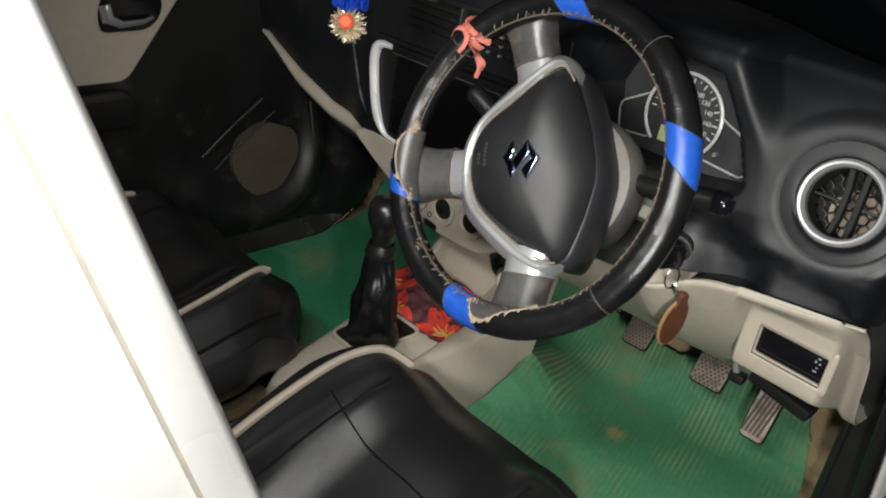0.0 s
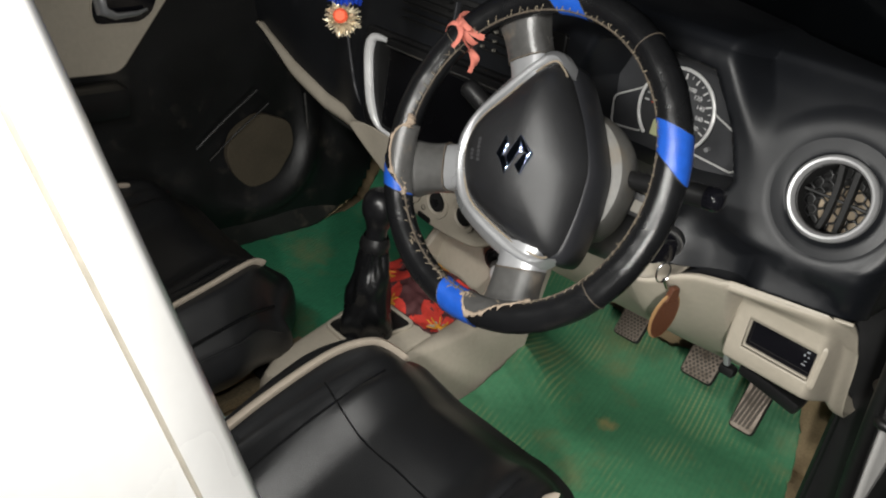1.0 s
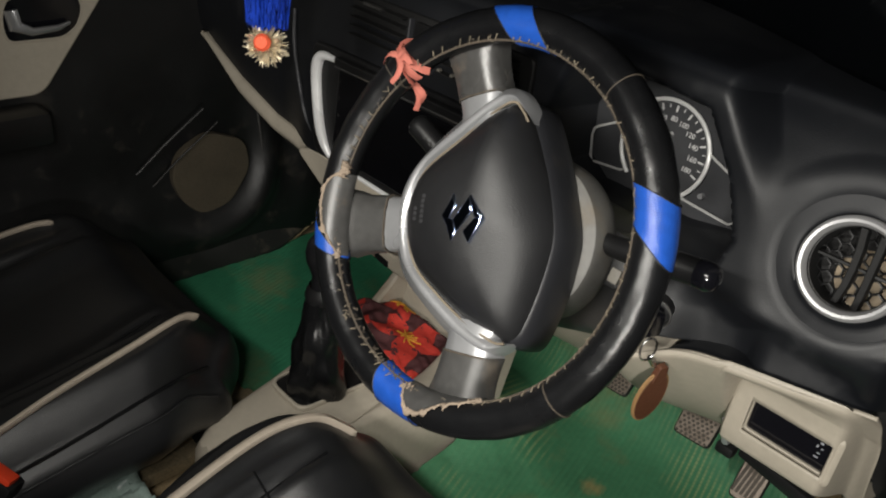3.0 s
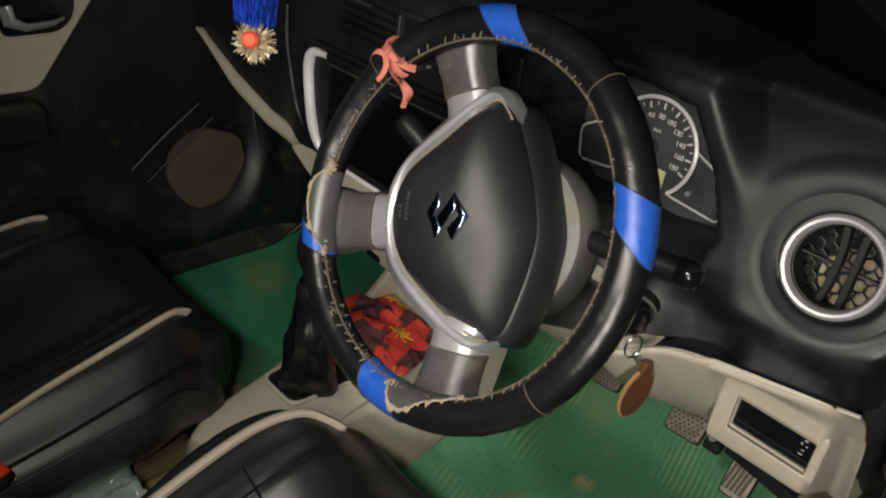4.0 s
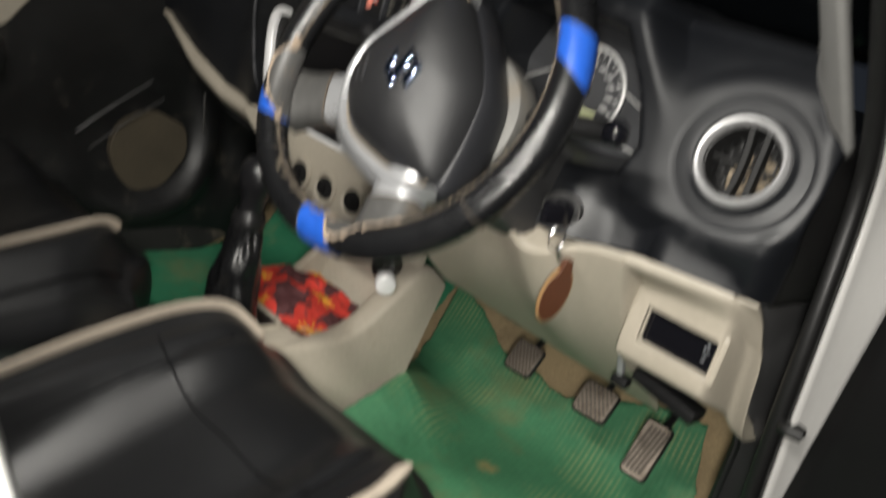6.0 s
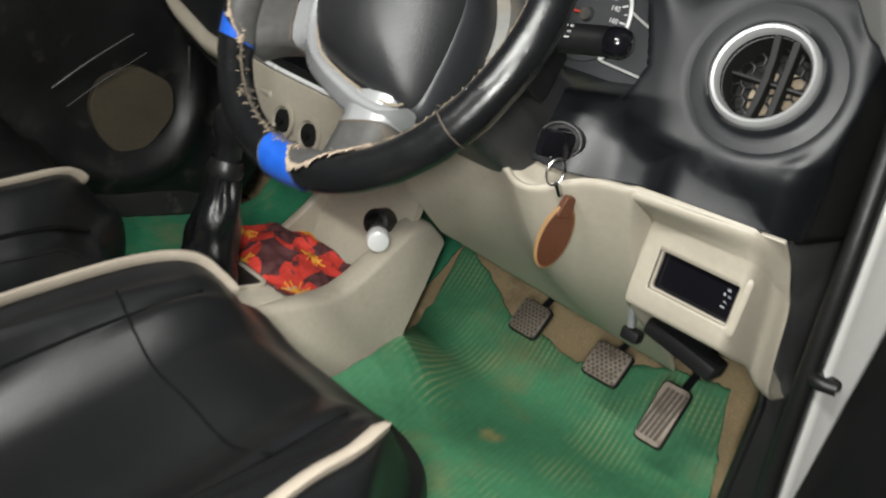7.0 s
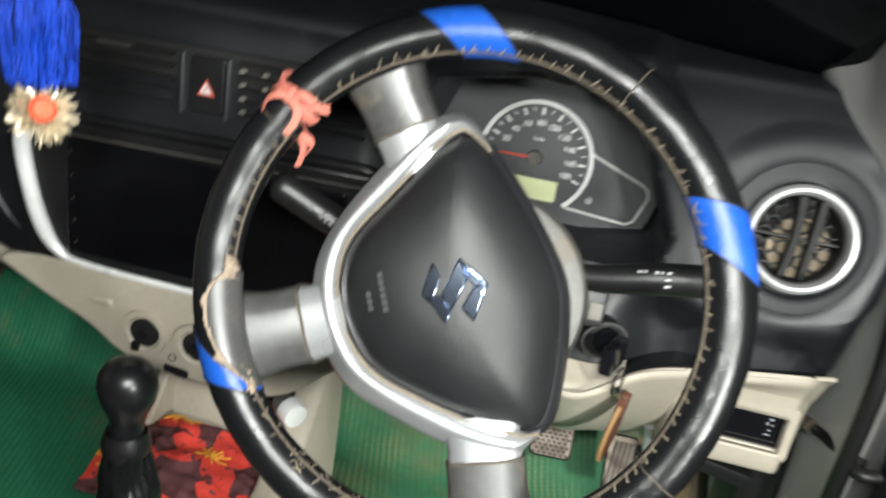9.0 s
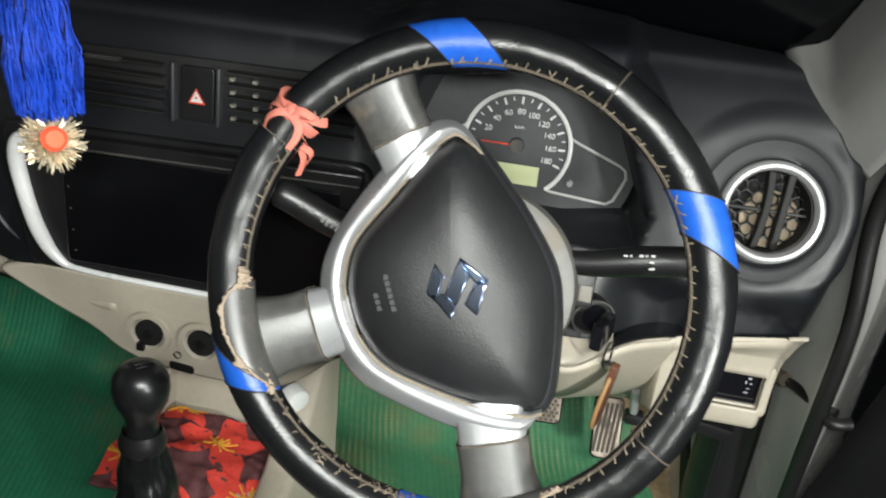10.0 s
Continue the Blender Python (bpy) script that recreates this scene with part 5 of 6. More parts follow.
def gear_lever():
    g = thing("gear_lever", (0.048, 0.07, 0.146), "black gear lever with ball knob and creased leather gaiter", "gear lever")
    base, top, knob = Vector((0.054, 0.080, 0.143)), Vector((0.050, 0.084, 0.292)), Vector((0.052, 0.086, 0.350))
    def sleeve(u, v):
        c = base.lerp(top, v)
        r = 0.018 * (1 - v) ** 2.2 + 0.0205 + 0.008 * math.sin(math.pi * v ** 0.8)
        a = 2 * math.pi * u
        fold = 0.0055 * noise.noise((2.2 * math.cos(a), 2.2 * math.sin(a), v * 4)) + 0.0035 * math.sin(3 * a + v * 7) * (1 - v) + 0.002 * math.sin(2 * a - v * 15)
        return c + Vector(((r + fold) * math.cos(a), (r + fold) * 0.95 * math.sin(a), 0.006 * noise.noise((u * 6, v * 7, 2)) * (v < 1 and v > 0)))
    part("gaiter", grid(48, 30, sleeve), leather, g, "creased black leather gaiter", smooth=70)
    part("collar", lathe(top, (knob - top), [(0.022, -0.006), (0.0235, 0.0), (0.022, 0.008), (0.019, 0.016)], 28), plastic_black, g, "black collar")
    part("knob", lathe(top, (knob - top), [(0.017, 0.010), (0.016, 0.028), (0.020, 0.040), (0.0255, 0.052), (0.0275, 0.064), (0.0262, 0.076), (0.0205, 0.086), (0.0105, 0.0915), (0.0, 0.092)], 36), knob_black, g, "smooth black ball knob")
    ax = (knob - top).normalized()
    m = Matrix.Translation(top + ax * 0.0918) @ ax.to_track_quat("Z", "Y").to_matrix().to_4x4()
    bars(m, [(x, 0, 0.0009, 0.012) for x in (-0.006, 0, 0.006)] + [(0, 0, 0.012, 0.0009)], spoke_grey, g, "shift_pattern", 0.0005)


def floral_cloth():
    f = thing("printed_cloth", (0.06, 0.22, 0.11), "crumpled red floral printed cloth stuffed in the console tray", "cloth")
    def sheet(u, v):
        x, y = -0.062 + 0.190 * u, 0.150 + 0.150 * v
        z = 0.150 + 0.020 * math.sin(3.2 * u + 0.4) * math.sin(math.pi * v) + 0.014 * noise.noise((x * 26, y * 26, 0.3)) + 0.007 * noise.noise((x * 70, y * 70, 2))
        return Vector((x + 0.008 * noise.noise((v * 7, 0, 1)), y, z))
    part("cloth_sheet", grid(64, 52, sheet), maroon_cloth, f, "dark maroon cloth", smooth=70, solid=0.002)
    rnd = random.Random(11)
    lay = lambda u, v, h: sheet(u, v) + Vector((0, 0, h))
    for cu, cv, n, size in ((0.10, 0.30, 5, 0.34), (0.60, 0.62, 5, 0.36), (0.95, 0.20, 5, 0.30), (0.28, 0.98, 5, 0.24), (0.45, 0.02, 4, 0.24)):
        for i in range(n):
            a = 2 * math.pi * (i + rnd.random() * 0.4) / n
            ln = size * rnd.uniform(0.7, 1.05)
            def petal(s, t, a=a, ln=ln):
                r = ln * s
                wd = ln * 0.30 * math.sin(math.pi * min(1, s * 0.96 + 0.04)) * (t - 0.5) * 2
                uu, vv = cu + (r * math.cos(a) - wd * math.sin(a)), cv + (r * math.sin(a) + wd * math.cos(a)) * 1.2
                return lay(min(1, max(0, uu)), min(1, max(0, vv)), 0.0012)
            part("petal", grid(7, 4, petal), red_cloth, f, "red printed petal", smooth=70)
        st = bmesh.new()
        for i in range(22):
            a, r = rnd.uniform(0, 6.28), rnd.uniform(0.03, 0.15)
            p = [lay(min(1, max(0, cu + r * t * math.cos(a))), min(1, max(0, cv + r * t * math.sin(a))), 0.0022) for t in (0.1, 0.5, 1)]
            tube(p, 0.0012, 4, False, st)
        tagged(part("stamen", st, gold_cloth, f, "golden printed stamens"), kind="stuff")


steering_wheel()
ribbon()
steering_column()
key_with_fob()
console()
gear_lever()
floral_cloth()


# ---- seats ----
def seat(cx, front, zc, label, droop=0.0, pipes=((1.0, 1.0), (1.0, 1.0)), side_panel=False, taper=0.0):
    s = thing("front_seat", (cx, -0.2, 0.0), label, "car seat", group="front seats")
    hw, rear = 0.236, -0.46

    def top(a, b):
        """Place on the cushion: a across from -1 to 1, b from the rear 0 to the front 1."""
        aa = abs(a)
        x = cx + a * hw * (1 - 0.10 * smooth_step(0.7, 1.0, b)) + taper * (1 - smooth_step(0.1, 0.75, b)) * smooth_step(0.3, 1.0, -a)
        y = rear + (front - rear) * b - 0.055 * smooth_step(0.55, 1.0, aa) ** 2 * smooth_step(0.5, 1.0, b)
        bol = smooth_step(0.24, 0.76, aa) * (1 - 0.75 * smooth_step(0.80, 1.0, aa))
        z = zc + (0.046 if side_panel else 0.054) * bol * (1 - 0.72 * smooth_step(0.80, 1.0, b)) - 0.030 * smooth_step(0.80, 1.0, b) ** 2 - 0.012 * smooth_step(0.92, 1.0, aa)
        z -= 0.16 * max(0.0, front - 0.07 - y)
        z += 0.012 * math.exp(-((b - 0.78) / 0.12) ** 2) * (1 - smooth_step(0.45, 0.6, aa))
        z += 0.003 * noise.noise((x * 9, y * 9, 1.5)) - (0.007 * math.exp(-((aa - 0.53) / 0.03) ** 2) + 0.006 * math.exp(-((aa - 0.65) / 0.025) ** 2)) * (1 - smooth_step(0.72, 0.90, b))
        if not side_panel:
            # the sat-on middle falls away to the rear, with a fold along its inner side
            z -= 0.30 * smooth_step(-0.58, -0.47, a) * (1 - smooth_step(0.2, 0.75, a)) * max(0.0, -0.085 - y) ** 1.25 * 1.05
        z -= droop * smooth_step(0.35, 1.0, a) * smooth_step(0.72, 1.0, b) ** 1.5
        y -= droop * 0.8 * smooth_step(0.5, 1.0, a) ** 2 * smooth_step(0.7, 1.0, b)
        return Vector((x, y, z))

    def skin(u, v):
        a, b = -1.35 + 2.7 * u, 1.3 * v
        p = top(max(-1, min(1, a)), min(1, b))
        da, db = max(0, abs(a) - 1) / 0.35, max(0, b - 1) / 0.3
        e = min(1.0, math.hypot(da, db))
        if e > 0:
            bulge = 0.020 * math.sin(math.pi * min(1, e * 1.05)) ** 0.7 - 0.02 * smooth_step(0.6, 1, e)
            ln = math.hypot(da, db)
            p.x += math.copysign(da / ln, a) * bulge if da else 0
            p.y += db / ln * bulge
            p.z -= (p.z - 0.055) * e ** 1.15
            tuck = 0.034 + (0.06 * (1 - smooth_step(0.15, 0.7, b)) if side_panel and a > 0 else 0.0)
            p.x -= math.copysign(tuck * smooth_step(0.35, 1.0, e), a) if da else 0
            p.x += 0.0015 * noise.noise((p.y * 9, e * 4, cx)) * e
        return p
    part("cushion", grid(96, 80, skin), seat_leather, s, "black leather cushion", smooth=70)
    for side, (wide, end) in zip((-1, 1), pipes):
        wider = (0.14 if side_panel else 0.20) if side > 0 else 0.0
        path = [top(side * (wide * a + wider * (1 - smooth_step(0.1, 0.8, b))), b * end) for a, b in ((0.70, 0.0), (0.735, 0.25), (0.745, 0.5), (0.74, 0.72), (0.73, 0.84), (0.715, 0.90), (0.69, 0.945))]
        pts = [p + Vector((0, 0, 0.0005)) for p in spline(path, 40)]
        part("piping", tube(pts, [0.0122 if side_panel else 0.0160] * 39 + [0.010, 0.006], 8, flat=0.38), piping_beige, s, "beige leather piping strip")
        seam = spline([top(side * 0.53, 0.0), top(side * 0.53, 0.4), top(side * 0.53, 0.62), top(side * 0.53, 0.82)], 40)
        part("seam", tube([p + Vector((0, 0, 0.001)) for p in seam], 0.0018, 5), leather, s)
        if not side_panel:
            continue
        seam = spline([top(side * 0.965, 0.0), top(side * 0.97, 0.4), top(side * 0.965, 0.8), top(side * 0.93, 0.97)], 40)
        part("seam", tube([p + Vector((side * 0.004, 0, -0.001)) for p in seam], 0.0026, 6), leather, s)
    if side_panel:
        # smooth leather panel let into the side, with a rolled edge
        def wrap(s, e):
            p = skin((2.35 + 0.35 * e) / 2.7, (0.10 + 0.88 * s) / 1.3)
            return p + Vector((0.0035 + 0.0012 * noise.noise((s * 5, e * 2, 4)) * math.sin(math.pi * e), 0, 0))
        low = lambda s: 0.11 + 0.06 * (1 - math.sin(math.pi * (0.12 + 0.8 * s)))
        part("side_panel", grid(50, 16, lambda u, v: wrap(u, low(u) + (0.995 - low(u)) * v)), seat_side, s, "smooth creased leather side panel", smooth=70)
        part("panel_edge", tube([wrap(i / 40, low(i / 40)) + Vector((0.001, 0, 0.001)) for i in range(41)], 0.0014, 8), seat_side, s, "rolled leather edge")
    if not side_panel:
        cross = spline([top(a, 0.66 + 0.01 * math.cos(2 * a)) for a in (-0.62, -0.3, 0.0, 0.3, 0.56)], 40)
        part("seam", tube([p + Vector((0, 0, 0.0012)) for p in cross], 0.0013, 5), leather, s, "stitched cross seam")
    # backrest, leaning back
    def back(u, v):
        a = -1 + 2 * u
        y = rear + 0.03 - 0.23 * v - 0.05 * (1 - smooth_step(0.6, 0.95, abs(a))) * 0.6 - 0.10 * smooth_step(0.8, 1.0, abs(a)) ** 2
        return Vector((cx + a * 0.225, y, zc - 0.10 + 0.56 * v))
    part("backrest", grid(30, 24, back), seat_leather, s, "black leather backrest", solid=0.09)
    return s


seat(0.358, 0.047, 0.203, "black leather driver's seat with beige piping", 0.045, ((1.0, 1.0), (1.06, 0.87)), taper=0.06)
seat(-0.214, 0.012, 0.214, "black leather passenger seat with beige piping", 0.0, ((1.0, 0.82), (1.0, 0.95)), True)


def seat_buckle(c, turn, label):
    b = thing("seat_belt_buckle", c, label, "seat belt buckle", group="seat belt buckles")
    r = Euler([radians(q) for q in turn]).to_matrix()
    part("body", box(Vector(c) + r @ Vector((0, 0, -0.006)), (0.050, 0.034, 0.098), r, bevel=0.007), plastic_black, b, "black plastic body")
    part("button", box(Vector(c) + r @ Vector((0, -0.004, 0.044)), (0.038, 0.020, 0.010), r, bevel=0.003), red_plastic, b, "red release button")
    part("label", box(Vector(c) + r @ Vector((0.004, -0.0175, -0.030)), (0.020, 0.001, 0.012), r), pale_print, b, "white paper label")
    part("stalk", box(Vector(c) + r @ Vector((0, 0, -0.075)), (0.030, 0.010, 0.08), r, bevel=0.003), plastic_black, b, "black stalk")


seat_buckle((0.012, -0.341, 0.152), (-24, 22, 28), "black seat belt buckle with red button beside the passenger seat")
seat_buckle((0.108, -0.297, 0.124), (-25, 10, 32), "black seat belt buckle with red button beside the driver's seat")


def seat_rails():
    for x in (-0.085, -0.035):
        r = thing("seat_rail", (x, -0.1, 0.0), "dusty metal seat rail on the floor", "seat rail", group="seat rails")
        part("rail", box((x, -0.10, 0.03), (0.028, 0.34, 0.022), bevel=0.003), seat_rail, r, "dusty metal rail")
        part("bracket", box((x, 0.045, 0.022), (0.040, 0.05, 0.036), bevel=0.004), seat_rail, r, "dusty metal bracket")
    w = thing("plastic_wrapping", (0.02, -0.26, 0.0), "crumpled clear plastic wrapping between the seats", "wrapping")
    part("film", grid(40, 24, lambda u, v: Vector((-0.02 + 0.13 * u, -0.36 + 0.20 * v, 0.075 + 0.02 * noise.noise((u * 6, v * 5, 0)) + 0.008 * noise.noise((u * 20, v * 18, 0))))), film_wrap, w, "crumpled clear film", solid=0.001)

    for path in (((-0.034, -0.372), (-0.022, -0.351), (-0.012, -0.330), (-0.003, -0.314), (0.016, -0.301), (0.05, -0.295)),
                 ((0.016, -0.378), (0.025, -0.360), (0.033, -0.343), (0.046, -0.329), (0.07, -0.318))):
        k = thing("strap", (path[0][0], path[0][1], 0.09), "beige fabric strap curled on the plastic between the seats", "strap", group="straps between the seats")
        part("webbing", tube(spline([(x, y, 0.094) for x, y in path], 24), 0.0125, 8, flat=0.42), piping_beige, k)


seat_rails()


# ---- passenger door ----
def passenger_door():
    d = thing("passenger_door", (-0.53, 0.0, 0.05), "closed passenger door with beige upper and black lower trim", "car door")
    part("shell", box((-0.58, -0.25, 0.42), (0.05, 1.36, 0.86)), white_paint, d, "white painted door shell")
    def lower(u, v):
        y, z = -0.75 + 1.32 * u, -0.0 + 0.66 * v
        x = -0.515 + 0.028 * math.exp(-((z - 0.10) / 0.10) ** 2)
        # rolled rim of the pocket, curving under and round the speaker
        far = math.hypot(y - 0.225, z - 0.225)
        side = smooth_step(-0.02, 0.10, (y - 0.225) * 0.75 - (z - 0.225) * 0.66)
        x += 0.020 * math.exp(-((far - 0.135) / 0.024) ** 2) * side + 0.012 * smooth_step(0.36, 0.50, y) * (1 - smooth_step(0.25, 0.45, z))
        return Vector((x, y, z))
    corner = lambda p: p.z > along([(0.36, -0.02), (0.38, 0.0), (0.437, 0.024), (0.485, 0.06), (0.52, 0.145), (0.57, 0.34)], p.y)
    part("lower_trim", grid(140, 70, lower, keep=corner), dusty_black, d, "dusty black plastic trim", solid=0.008)
    edge_path = spline([(-0.484, y, z) for y, z in ((0.34, 0.004), (0.38, 0.006), (0.437, 0.026), (0.485, 0.062), (0.52, 0.145), (0.55, 0.25))], 30)
    part("carpet_edge", tube(edge_path, 0.004, 6), carpet_tan, d, "tan carpet edge along the trim")
    # beige upper insert
    mx = Matrix(((0, 0, 1, -0.512), (1, 0, 0, 0), (0, 1, 0, 0), (0, 0, 0, 1)))
    ins = rounded([(-0.70, 0.415), (-0.043, 0.400), (0.064, 0.545), (0.089, 0.62), (0.064, 0.66), (-0.70, 0.66)], 0.02)
    part("upper_insert", prism(ins, mx, 0.0, 0.012), beige, d, "beige plastic insert", bevel=0.003)
    part("armrest", box((-0.478, -0.40, 0.365), (0.06, 0.70, 0.055), bevel=0.014), plastic_black, d, "black armrest")
    cup = rounded([(-0.086, 0.487), (-0.005, 0.486), (0.018, 0.501), (0.028, 0.528), (0.022, 0.548), (-0.080, 0.552), (-0.090, 0.52)], 0.014)
    hc = part("handle_cup", prism(cup, mx, 0.012, 0.014), gloss_black, d, "black handle cup")
    part("handle_rim", tube([mx @ Vector((u, v, 0.013)) for u, v in cup], 0.002, 6, True), beige, hc)
    part("handle", tube([(-0.494, -0.077, 0.535), (-0.490, -0.074, 0.512), (-0.488, -0.052, 0.503), (-0.488, -0.014, 0.505), (-0.491, 0.004, 0.510)], [0.011, 0.0125, 0.009, 0.007, 0.004], 10, flat=0.6), silver, hc, "satin silver door handle")
    # pocket lips and the worn speaker cover
    for dy, dz, r in ((0, 0, 0.0024), (0.028, -0.030, 0.0015)):
        part("pocket_lip", tube(spline([(-0.478, 0.085 + dy, 0.243 + dz), (-0.470, 0.14 + dy, 0.295 + dz), (-0.462, 0.205 + dy, 0.348 + dz)], 10), r, 6), dusty_black, d, "black pocket edge")
    hexa = rounded([(0.150, 0.215), (0.165, 0.262), (0.225, 0.292), (0.300, 0.262), (0.312, 0.205), (0.270, 0.140), (0.210, 0.128), (0.17, 0.165)], 0.022, 6)
    msp = Matrix(((0, 0, 1, -0.487), (1, 0, 0, 0), (0, 1, 0, 0), (0, 0, 0, 1)))
    part("speaker_cover", prism(hexa, msp, -0.01, 0.006), material("speaker_tan", (0.065, 0.052, 0.034), 0.85, var=0.25, vscale=50, bump=0.5, bscale=700), d, "dusty tan speaker cover", bevel=0.002)
    return d


passenger_door()


def kick_panel():
    k = thing("sill_trim", (-0.48, 0.3, 0.0), "dusty black plastic sill and kick trim along the footwell", "sill trim")
    def f(u, v):
        y = -0.30 + 0.83 * u
        x0 = -0.478 - 0.012 * smooth_step(0.34, 0.50, y)
        low = along([(0.34, 0.0), (0.38, 0.002), (0.437, 0.024), (0.485, 0.060), (0.53, 0.160)], y)
        prof = [(0.0, 0.004), (-0.012, 0.05), (-0.028, 0.09), (-0.05, 0.12)]
        dx, z = profile_at(prof, v)
        return Vector((x0 + dx * (1 - 0.8 * smooth_step(0.36, 0.52, y)), y, low + z * (1 - 0.75 * smooth_step(0.33, 0.53, y))))
    part("trim", grid(60, 14, f), scuffed_black, k, "dusty black plastic", solid=0.006)
    c = thing("side_cable", (-0.40, 0.29, 0.30), "pale cable hanging under the passenger dash", "cable")
    part("strand", tube(spline([(-0.418, 0.285, 0.345), (-0.414, 0.288, 0.31), (-0.408, 0.29, 0.272)], 8), 0.0022, 6), spoke_grey, c)


kick_panel()


# ---- door opening on the driver's side ----
def body_side():
    b = thing("door_pillar", (0.77, -0.55, -0.15), "white painted rear door pillar with black rubber seal", "car body")
    edge = lambda z: Vector((0.838 - 0.215 * z, -0.350 - 0.277 * z, z))
    rings = []
    for i in range(15):
        z = -0.15 + 1.35 * i / 14
        e = edge(z)
        prof = [(-0.050, -0.050), (-0.016, -0.004), (-0.004, 0.000), (0.006, -0.006), (0.016, -0.030), (0.022, -0.075), (0.028, -0.16), (0.030, -0.55), (-0.06, -0.55)]
        rings.append([e + Vector((dx, dy, 0)) for dx, dy in prof])
    part("pillar_panel", loft(rings), white_paint_lit, b, "white painted steel", smooth=60)
    # cream tube puts the fold's shading on the white panel as colour
    part("crease", tube([edge(z) + Vector((0.0138, -0.0235, 0)) for z in [-0.1 + 0.065 * i for i in range(20)]], 0.0010, 6), crease_shade, b, "cream line painting the shading of the fold")
    part("door_seal", tube([edge(-0.14 + 1.3 * i / 20) + Vector((-0.028, -0.012, 0)) for i in range(21)], 0.015, 10), rubber, b, "black rubber seal")
    s = thing("door_sill", (0.70, -0.1, -0.10), "white painted sill with a dark scuff trim", "car body")
    rings = []
    for i in range(31):
        y = -0.40 + 1.10 * i / 30
        up = 0.10 * smooth_step(0.35, 0.70, y)
        prof = [(0.652, -0.02 + up), (0.658, 0.045 + up), (0.675, 0.060 + up), (0.70, 0.055 + up), (0.745, 0.02 + up), (0.765, -0.06), (0.765, -0.20), (0.61, -0.20)]
        rings.append([Vector((x, y, z)) for x, z in prof])
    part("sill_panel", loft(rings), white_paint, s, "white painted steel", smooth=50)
    part("scuff_trim", grid(60, 10, lambda u, v: Vector((0.646 + 0.104 * v, -0.40 + 1.12 * u, 0.056 + 0.018 * math.sin(math.pi * min(1, v * 1.2)) - 0.03 * (1 - v) ** 3 - 0.03 * v ** 4 + 0.10 * smooth_step(0.35, 0.70, -0.40 + 1.12 * u)))), plastic_black, s, "black scuff trim", solid=0.004)

    k = thing("kick_trim", (0.65, 0.4, 0.0), "black plastic kick trim beside the pedals", "kick trim")
    def kick(u, v):
        z = -0.01 + 0.56 * v
        back, outer = 0.385 + 0.03 * smooth_step(0.25, 0.43, z), 0.705 - 0.010 * smooth_step(0.26, 0.40, z)
        inner = 0.660 - 0.052 * smooth_step(0.25, 0.34, z)
        if u < 0.5:
            return Vector((outer - (outer - inner) * smooth_step(0.0, 0.5, u), back + 0.006 * math.sin(2 * math.pi * u), z))
        return Vector((inner - 0.008 * math.sin(math.pi * (u - 0.5) * 2), back + 0.20 * (u - 0.5), z))
    part("trim", grid(32, 20, kick), plastic_black, k, "black plastic trim", solid=0.006)

    p = thing("front_pillar", (0.70, 0.40, 0.0), "white painted front door pillar with black seal", "car body")
    def rail(points, n=48):
        return spline(points, n)
    flange_line = rail([(0.712, 0.45, 0.02), (0.711, 0.44, 0.16), (0.706, 0.43, 0.30), (0.696, 0.40, 0.45), (0.690, 0.37, 0.58), (0.695, 0.33, 0.63), (0.694, 0.18, 0.72), (0.688, 0.01, 0.86), (0.66, -0.36, 1.12)])
    seal_line = rail([(0.732, 0.320, 0.02), (0.726, 0.298, 0.16), (0.721, 0.278, 0.30), (0.717, 0.262, 0.45), (0.707, 0.268, 0.57), (0.705, 0.235, 0.64), (0.704, 0.135, 0.735), (0.70, -0.02, 0.865), (0.672, -0.38, 1.12)])
    pick = lambda line, u: line[round(u * 48)]
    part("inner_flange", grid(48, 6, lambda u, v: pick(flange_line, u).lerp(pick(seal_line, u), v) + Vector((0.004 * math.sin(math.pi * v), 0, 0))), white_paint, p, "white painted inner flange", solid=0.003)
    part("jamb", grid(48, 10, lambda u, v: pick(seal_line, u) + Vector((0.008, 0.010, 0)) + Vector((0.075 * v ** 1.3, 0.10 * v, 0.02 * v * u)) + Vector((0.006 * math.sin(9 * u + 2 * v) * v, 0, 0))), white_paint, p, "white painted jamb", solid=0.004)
    part("dash_end_cap", grid(20, 10, lambda u, v: Vector((0.672 + 0.012 * v + 0.004 * math.sin(3 * u), 0.262 + 0.15 * v - 0.02 * math.sin(math.pi * u), 0.445 + 0.185 * u))), plastic_black, p, "black end of the dash beside the pillar", solid=0.003)
    part("seal", tube(seal_line, 0.0090, 12), rubber, p, "black rubber door seal")
    for z, y in ((0.565, 0.315), (0.44, 0.305), (0.335, 0.285)):
        part("bolt", disc((0.742, y, z), 0.007, (0.75, -0.65, 0.1), 0.008, 14), plastic_black, p, "dark bolt head")
    # pale trim over the windscreen pillar
    def trim(u, v):
        q = spline([(0.602, 0.326, 0.703), (0.618, 0.300, 0.681), (0.634, 0.284, 0.657), (0.658, 0.274, 0.634), (0.690, 0.266, 0.612)], 16)[round(16 * v)]
        return q + Vector((0.05 - 0.08 * v, -0.62, 0.52)) * u + Vector((0.028 * smooth_step(0.0, 0.05, u) * (1 - v) ** 2, -0.018 * math.sin(math.pi * v) * smooth_step(0.0, 0.22, u), 0.012 * math.sin(math.pi * v) * smooth_step(0.0, 0.22, u)))
    part("pillar_trim", grid(60, 16, trim), pillar_grey, p, "pale grey pillar trim", solid=0.008)
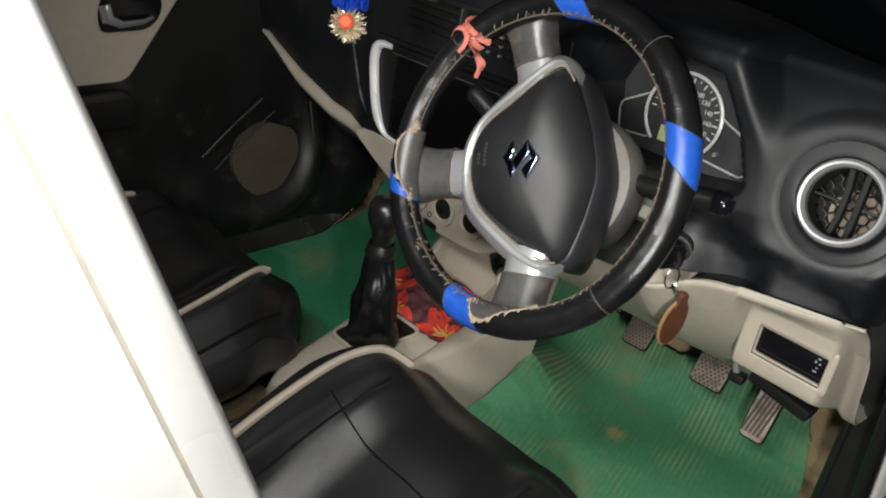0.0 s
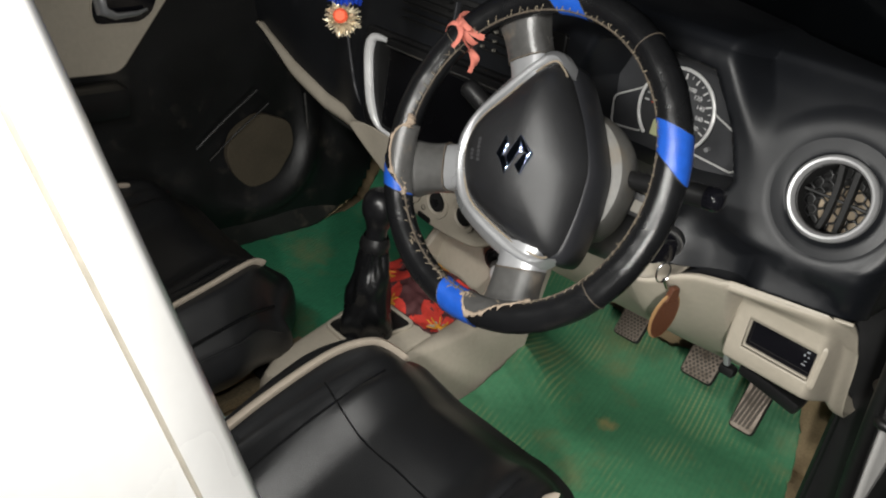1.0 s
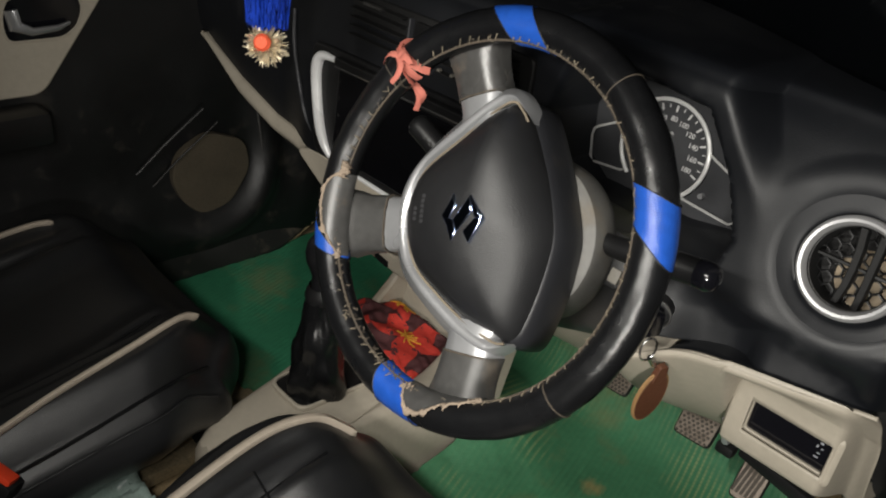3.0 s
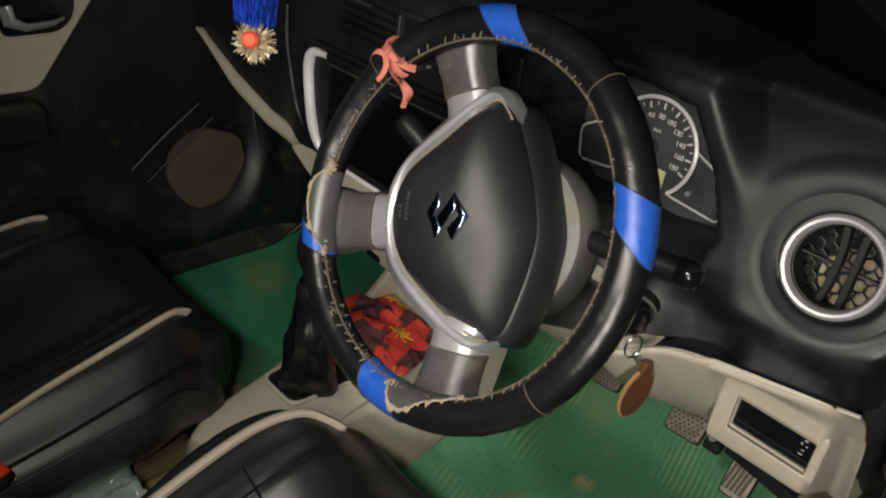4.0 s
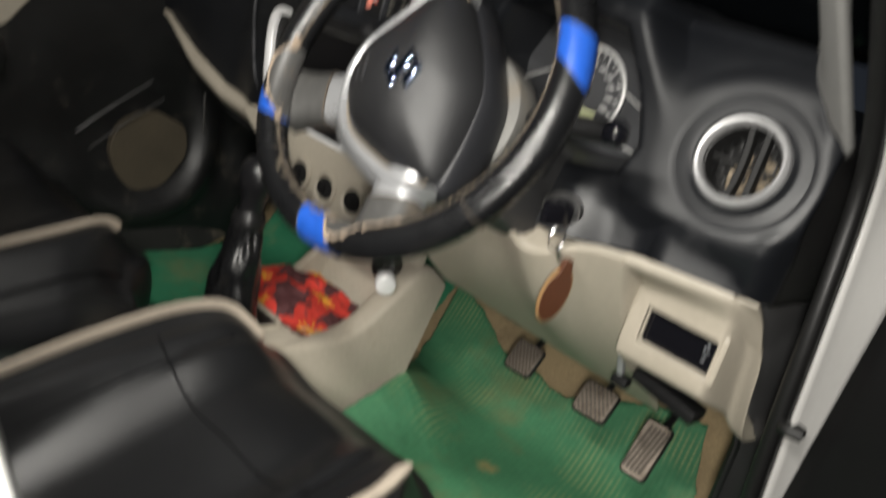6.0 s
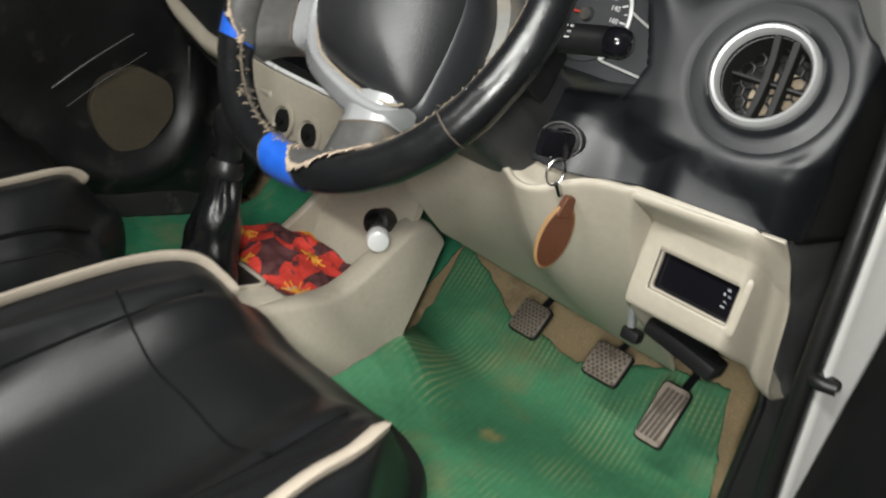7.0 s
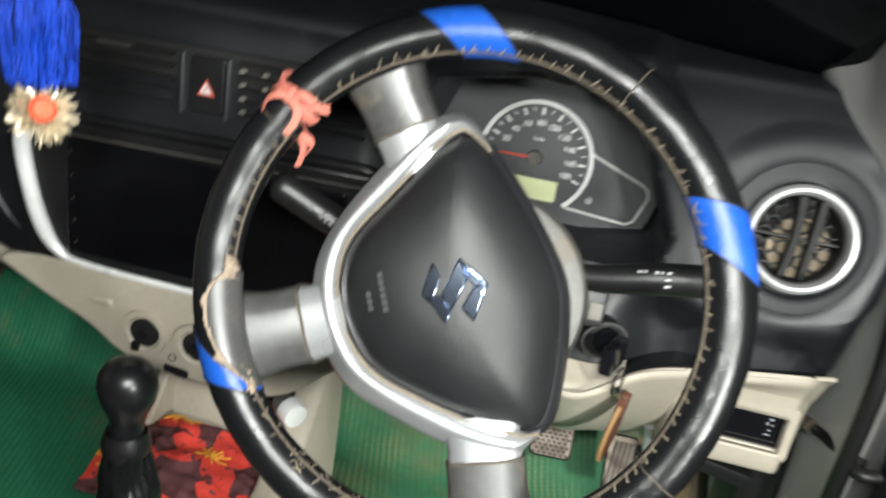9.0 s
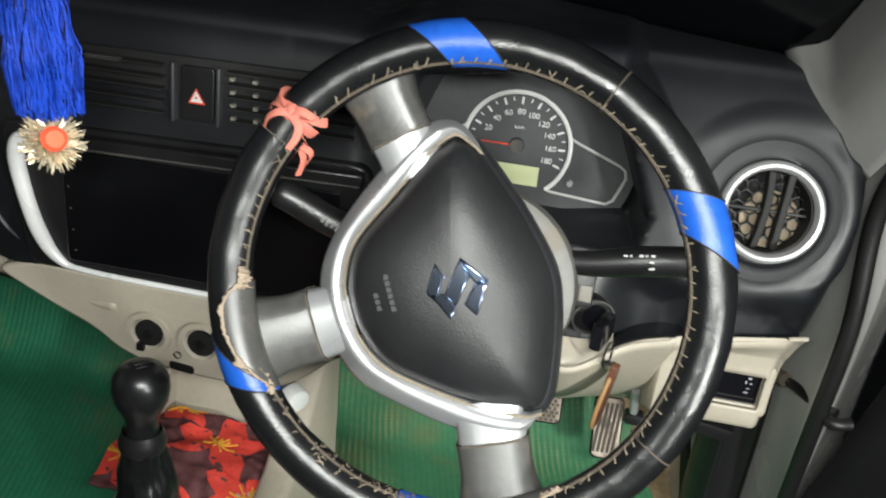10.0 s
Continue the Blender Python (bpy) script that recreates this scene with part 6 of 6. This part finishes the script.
    part("check_strap", tube(spline([(0.703, 0.366, 0.320), (0.712, 0.340, 0.327), (0.722, 0.305, 0.335), (0.730, 0.262, 0.340), (0.750, 0.262, 0.342)], 16), [0.0055 + 0.0012 * smooth_step(2, 8, i) for i in range(17)], 10), rubber, p, "black rubber boot of the door strap")
    part("cable_clip", tube([(0.694, 0.371, 0.321), (0.703, 0.352, 0.326)], 0.0085, 12), metal_worn, p, "worn brass-coloured clip")


body_side()


def open_door():
    d = thing("driver_door", (0.80, 0.42, -0.1), "open driver's door, its inner trim dark", "car door")
    # the trim's front edge leans with the pillar; the door swings out and back from it
    way = Vector((0.86, -0.51, 0)).normalized()
    out = Vector((0.51, 0.86, 0)).normalized()
    front = lambda z: Vector((0.729 + 0.108 * z, 0.356 - 0.218 * z, z))

    def trim(u, v):
        z = -0.14 + 0.86 * v
        s = 1.05 * u
        bulge = 0.035 * math.exp(-((z - 0.40) / 0.05) ** 2) + 0.03 * math.exp(-((z - 0.02) / 0.1) ** 2)
        return front(z) + way * s + out * (0.02 * smooth_step(0.85, 1.0, v) - bulge * smooth_step(0.05, 0.3, u))
    part("inner_trim", grid(40, 40, trim), door_black, d, "black plastic inner trim", solid=0.012)

    def skin(u, v):
        z = -0.16 + 0.90 * v
        return front(z) + way * (0.01 + 1.06 * u) + out * (0.075 + 0.03 * math.sin(math.pi * v))
    part("door_shell", grid(20, 20, skin), white_paint, d, "white painted door shell", solid=0.01)


open_door()


# ---- tassel hanging from the roof ----
def tassel():
    t = thing("hanging_tassel", (0.06, -0.012, 0.646), "blue tinsel tassel with gold foil flower, hung on a cord", "tassel")
    c = Vector((0.060, -0.014, 0.646))
    rnd = random.Random(7)
    part("cord", tube([(0.055, -0.012, 1.236), c + Vector((0, 0, 0.12))], 0.0015, 5), spoke_grey, t, "thin cord")
    for ox, oy, z0, z1, n, wd in ((0.002, 0.0, 0.125, 0.026, 1100, 0.0205), (-0.034, 0.004, 0.165, 0.076, 760, 0.018), (0.006, 0.008, 0.23, 0.124, 700, 0.017)):
        for mat, share in ((tassel_blue, 1.0), (tassel_deep, 0.7), (steel, 0.12)):
            bm = bmesh.new()
            for i in range(int(n * share * 0.6)):
                a, r = rnd.uniform(0, 6.283), math.sqrt(rnd.random())
                lo = Vector((ox + wd * r * math.cos(a) * 1.15, oy + wd * r * math.sin(a), z1 + rnd.uniform(-0.010, 0.014)))
                hi = Vector((ox + wd * 0.55 * r * math.cos(a), oy + wd * 0.55 * r * math.sin(a), z0))
                k1, k2 = (Vector((rnd.uniform(-1, 1), rnd.uniform(-1, 1), 0)) * 0.0065 for _ in range(2))
                tube([c + hi, c + hi.lerp(lo, 0.35) + k1, c + hi.lerp(lo, 0.7) + k2, c + lo], rnd.uniform(0.0003, 0.00065), 3, False, bm)
            tagged(part("fringe", bm, mat, t, "glittering tinsel fringe", smooth=0), kind="stuff")
    fl = bmesh.new()
    for i in range(420):
        d = Vector((rnd.gauss(0, 1), rnd.gauss(0, 0.9), rnd.gauss(0, 0.85))).normalized()
        ln = rnd.uniform(0.015, 0.0245)
        s = Vector((rnd.gauss(0, 1), rnd.gauss(0, 1), rnd.gauss(0, 1))).cross(d).normalized() * rnd.uniform(0.0007, 0.0017)
        q = c + Vector((0, 0, -0.004))
        bend = Vector((rnd.uniform(-1, 1), rnd.uniform(-1, 1), rnd.uniform(-1, 1))) * 0.003
        vs = [fl.verts.new(q + p) for p in (d * 0.004 - s * 0.5, d * 0.004 + s * 0.5, d * ln * 0.6 + bend + s, d * ln + s * 0.6, d * (ln + 0.001) - s * 0.4, d * ln * 0.6 + bend - s)]
        fl.faces.new(vs)
    tagged(part("foil_flower", fl, gold_foil, t, "crinkled gold foil flower", smooth=0), kind="stuff")
    part("flower_heart", lathe(c + Vector((0.0115, -0.0125, 0.004)), (0.68, -0.72, 0.3), [(0.0, 0.004), (0.006, 0.003), (0.009, -0.002), (0.006, -0.008)], 14), material("tassel_orange", (0.85, 0.12, 0.05), 0.7, var=0.2, vscale=80), t, "orange cloth heart")


tassel()
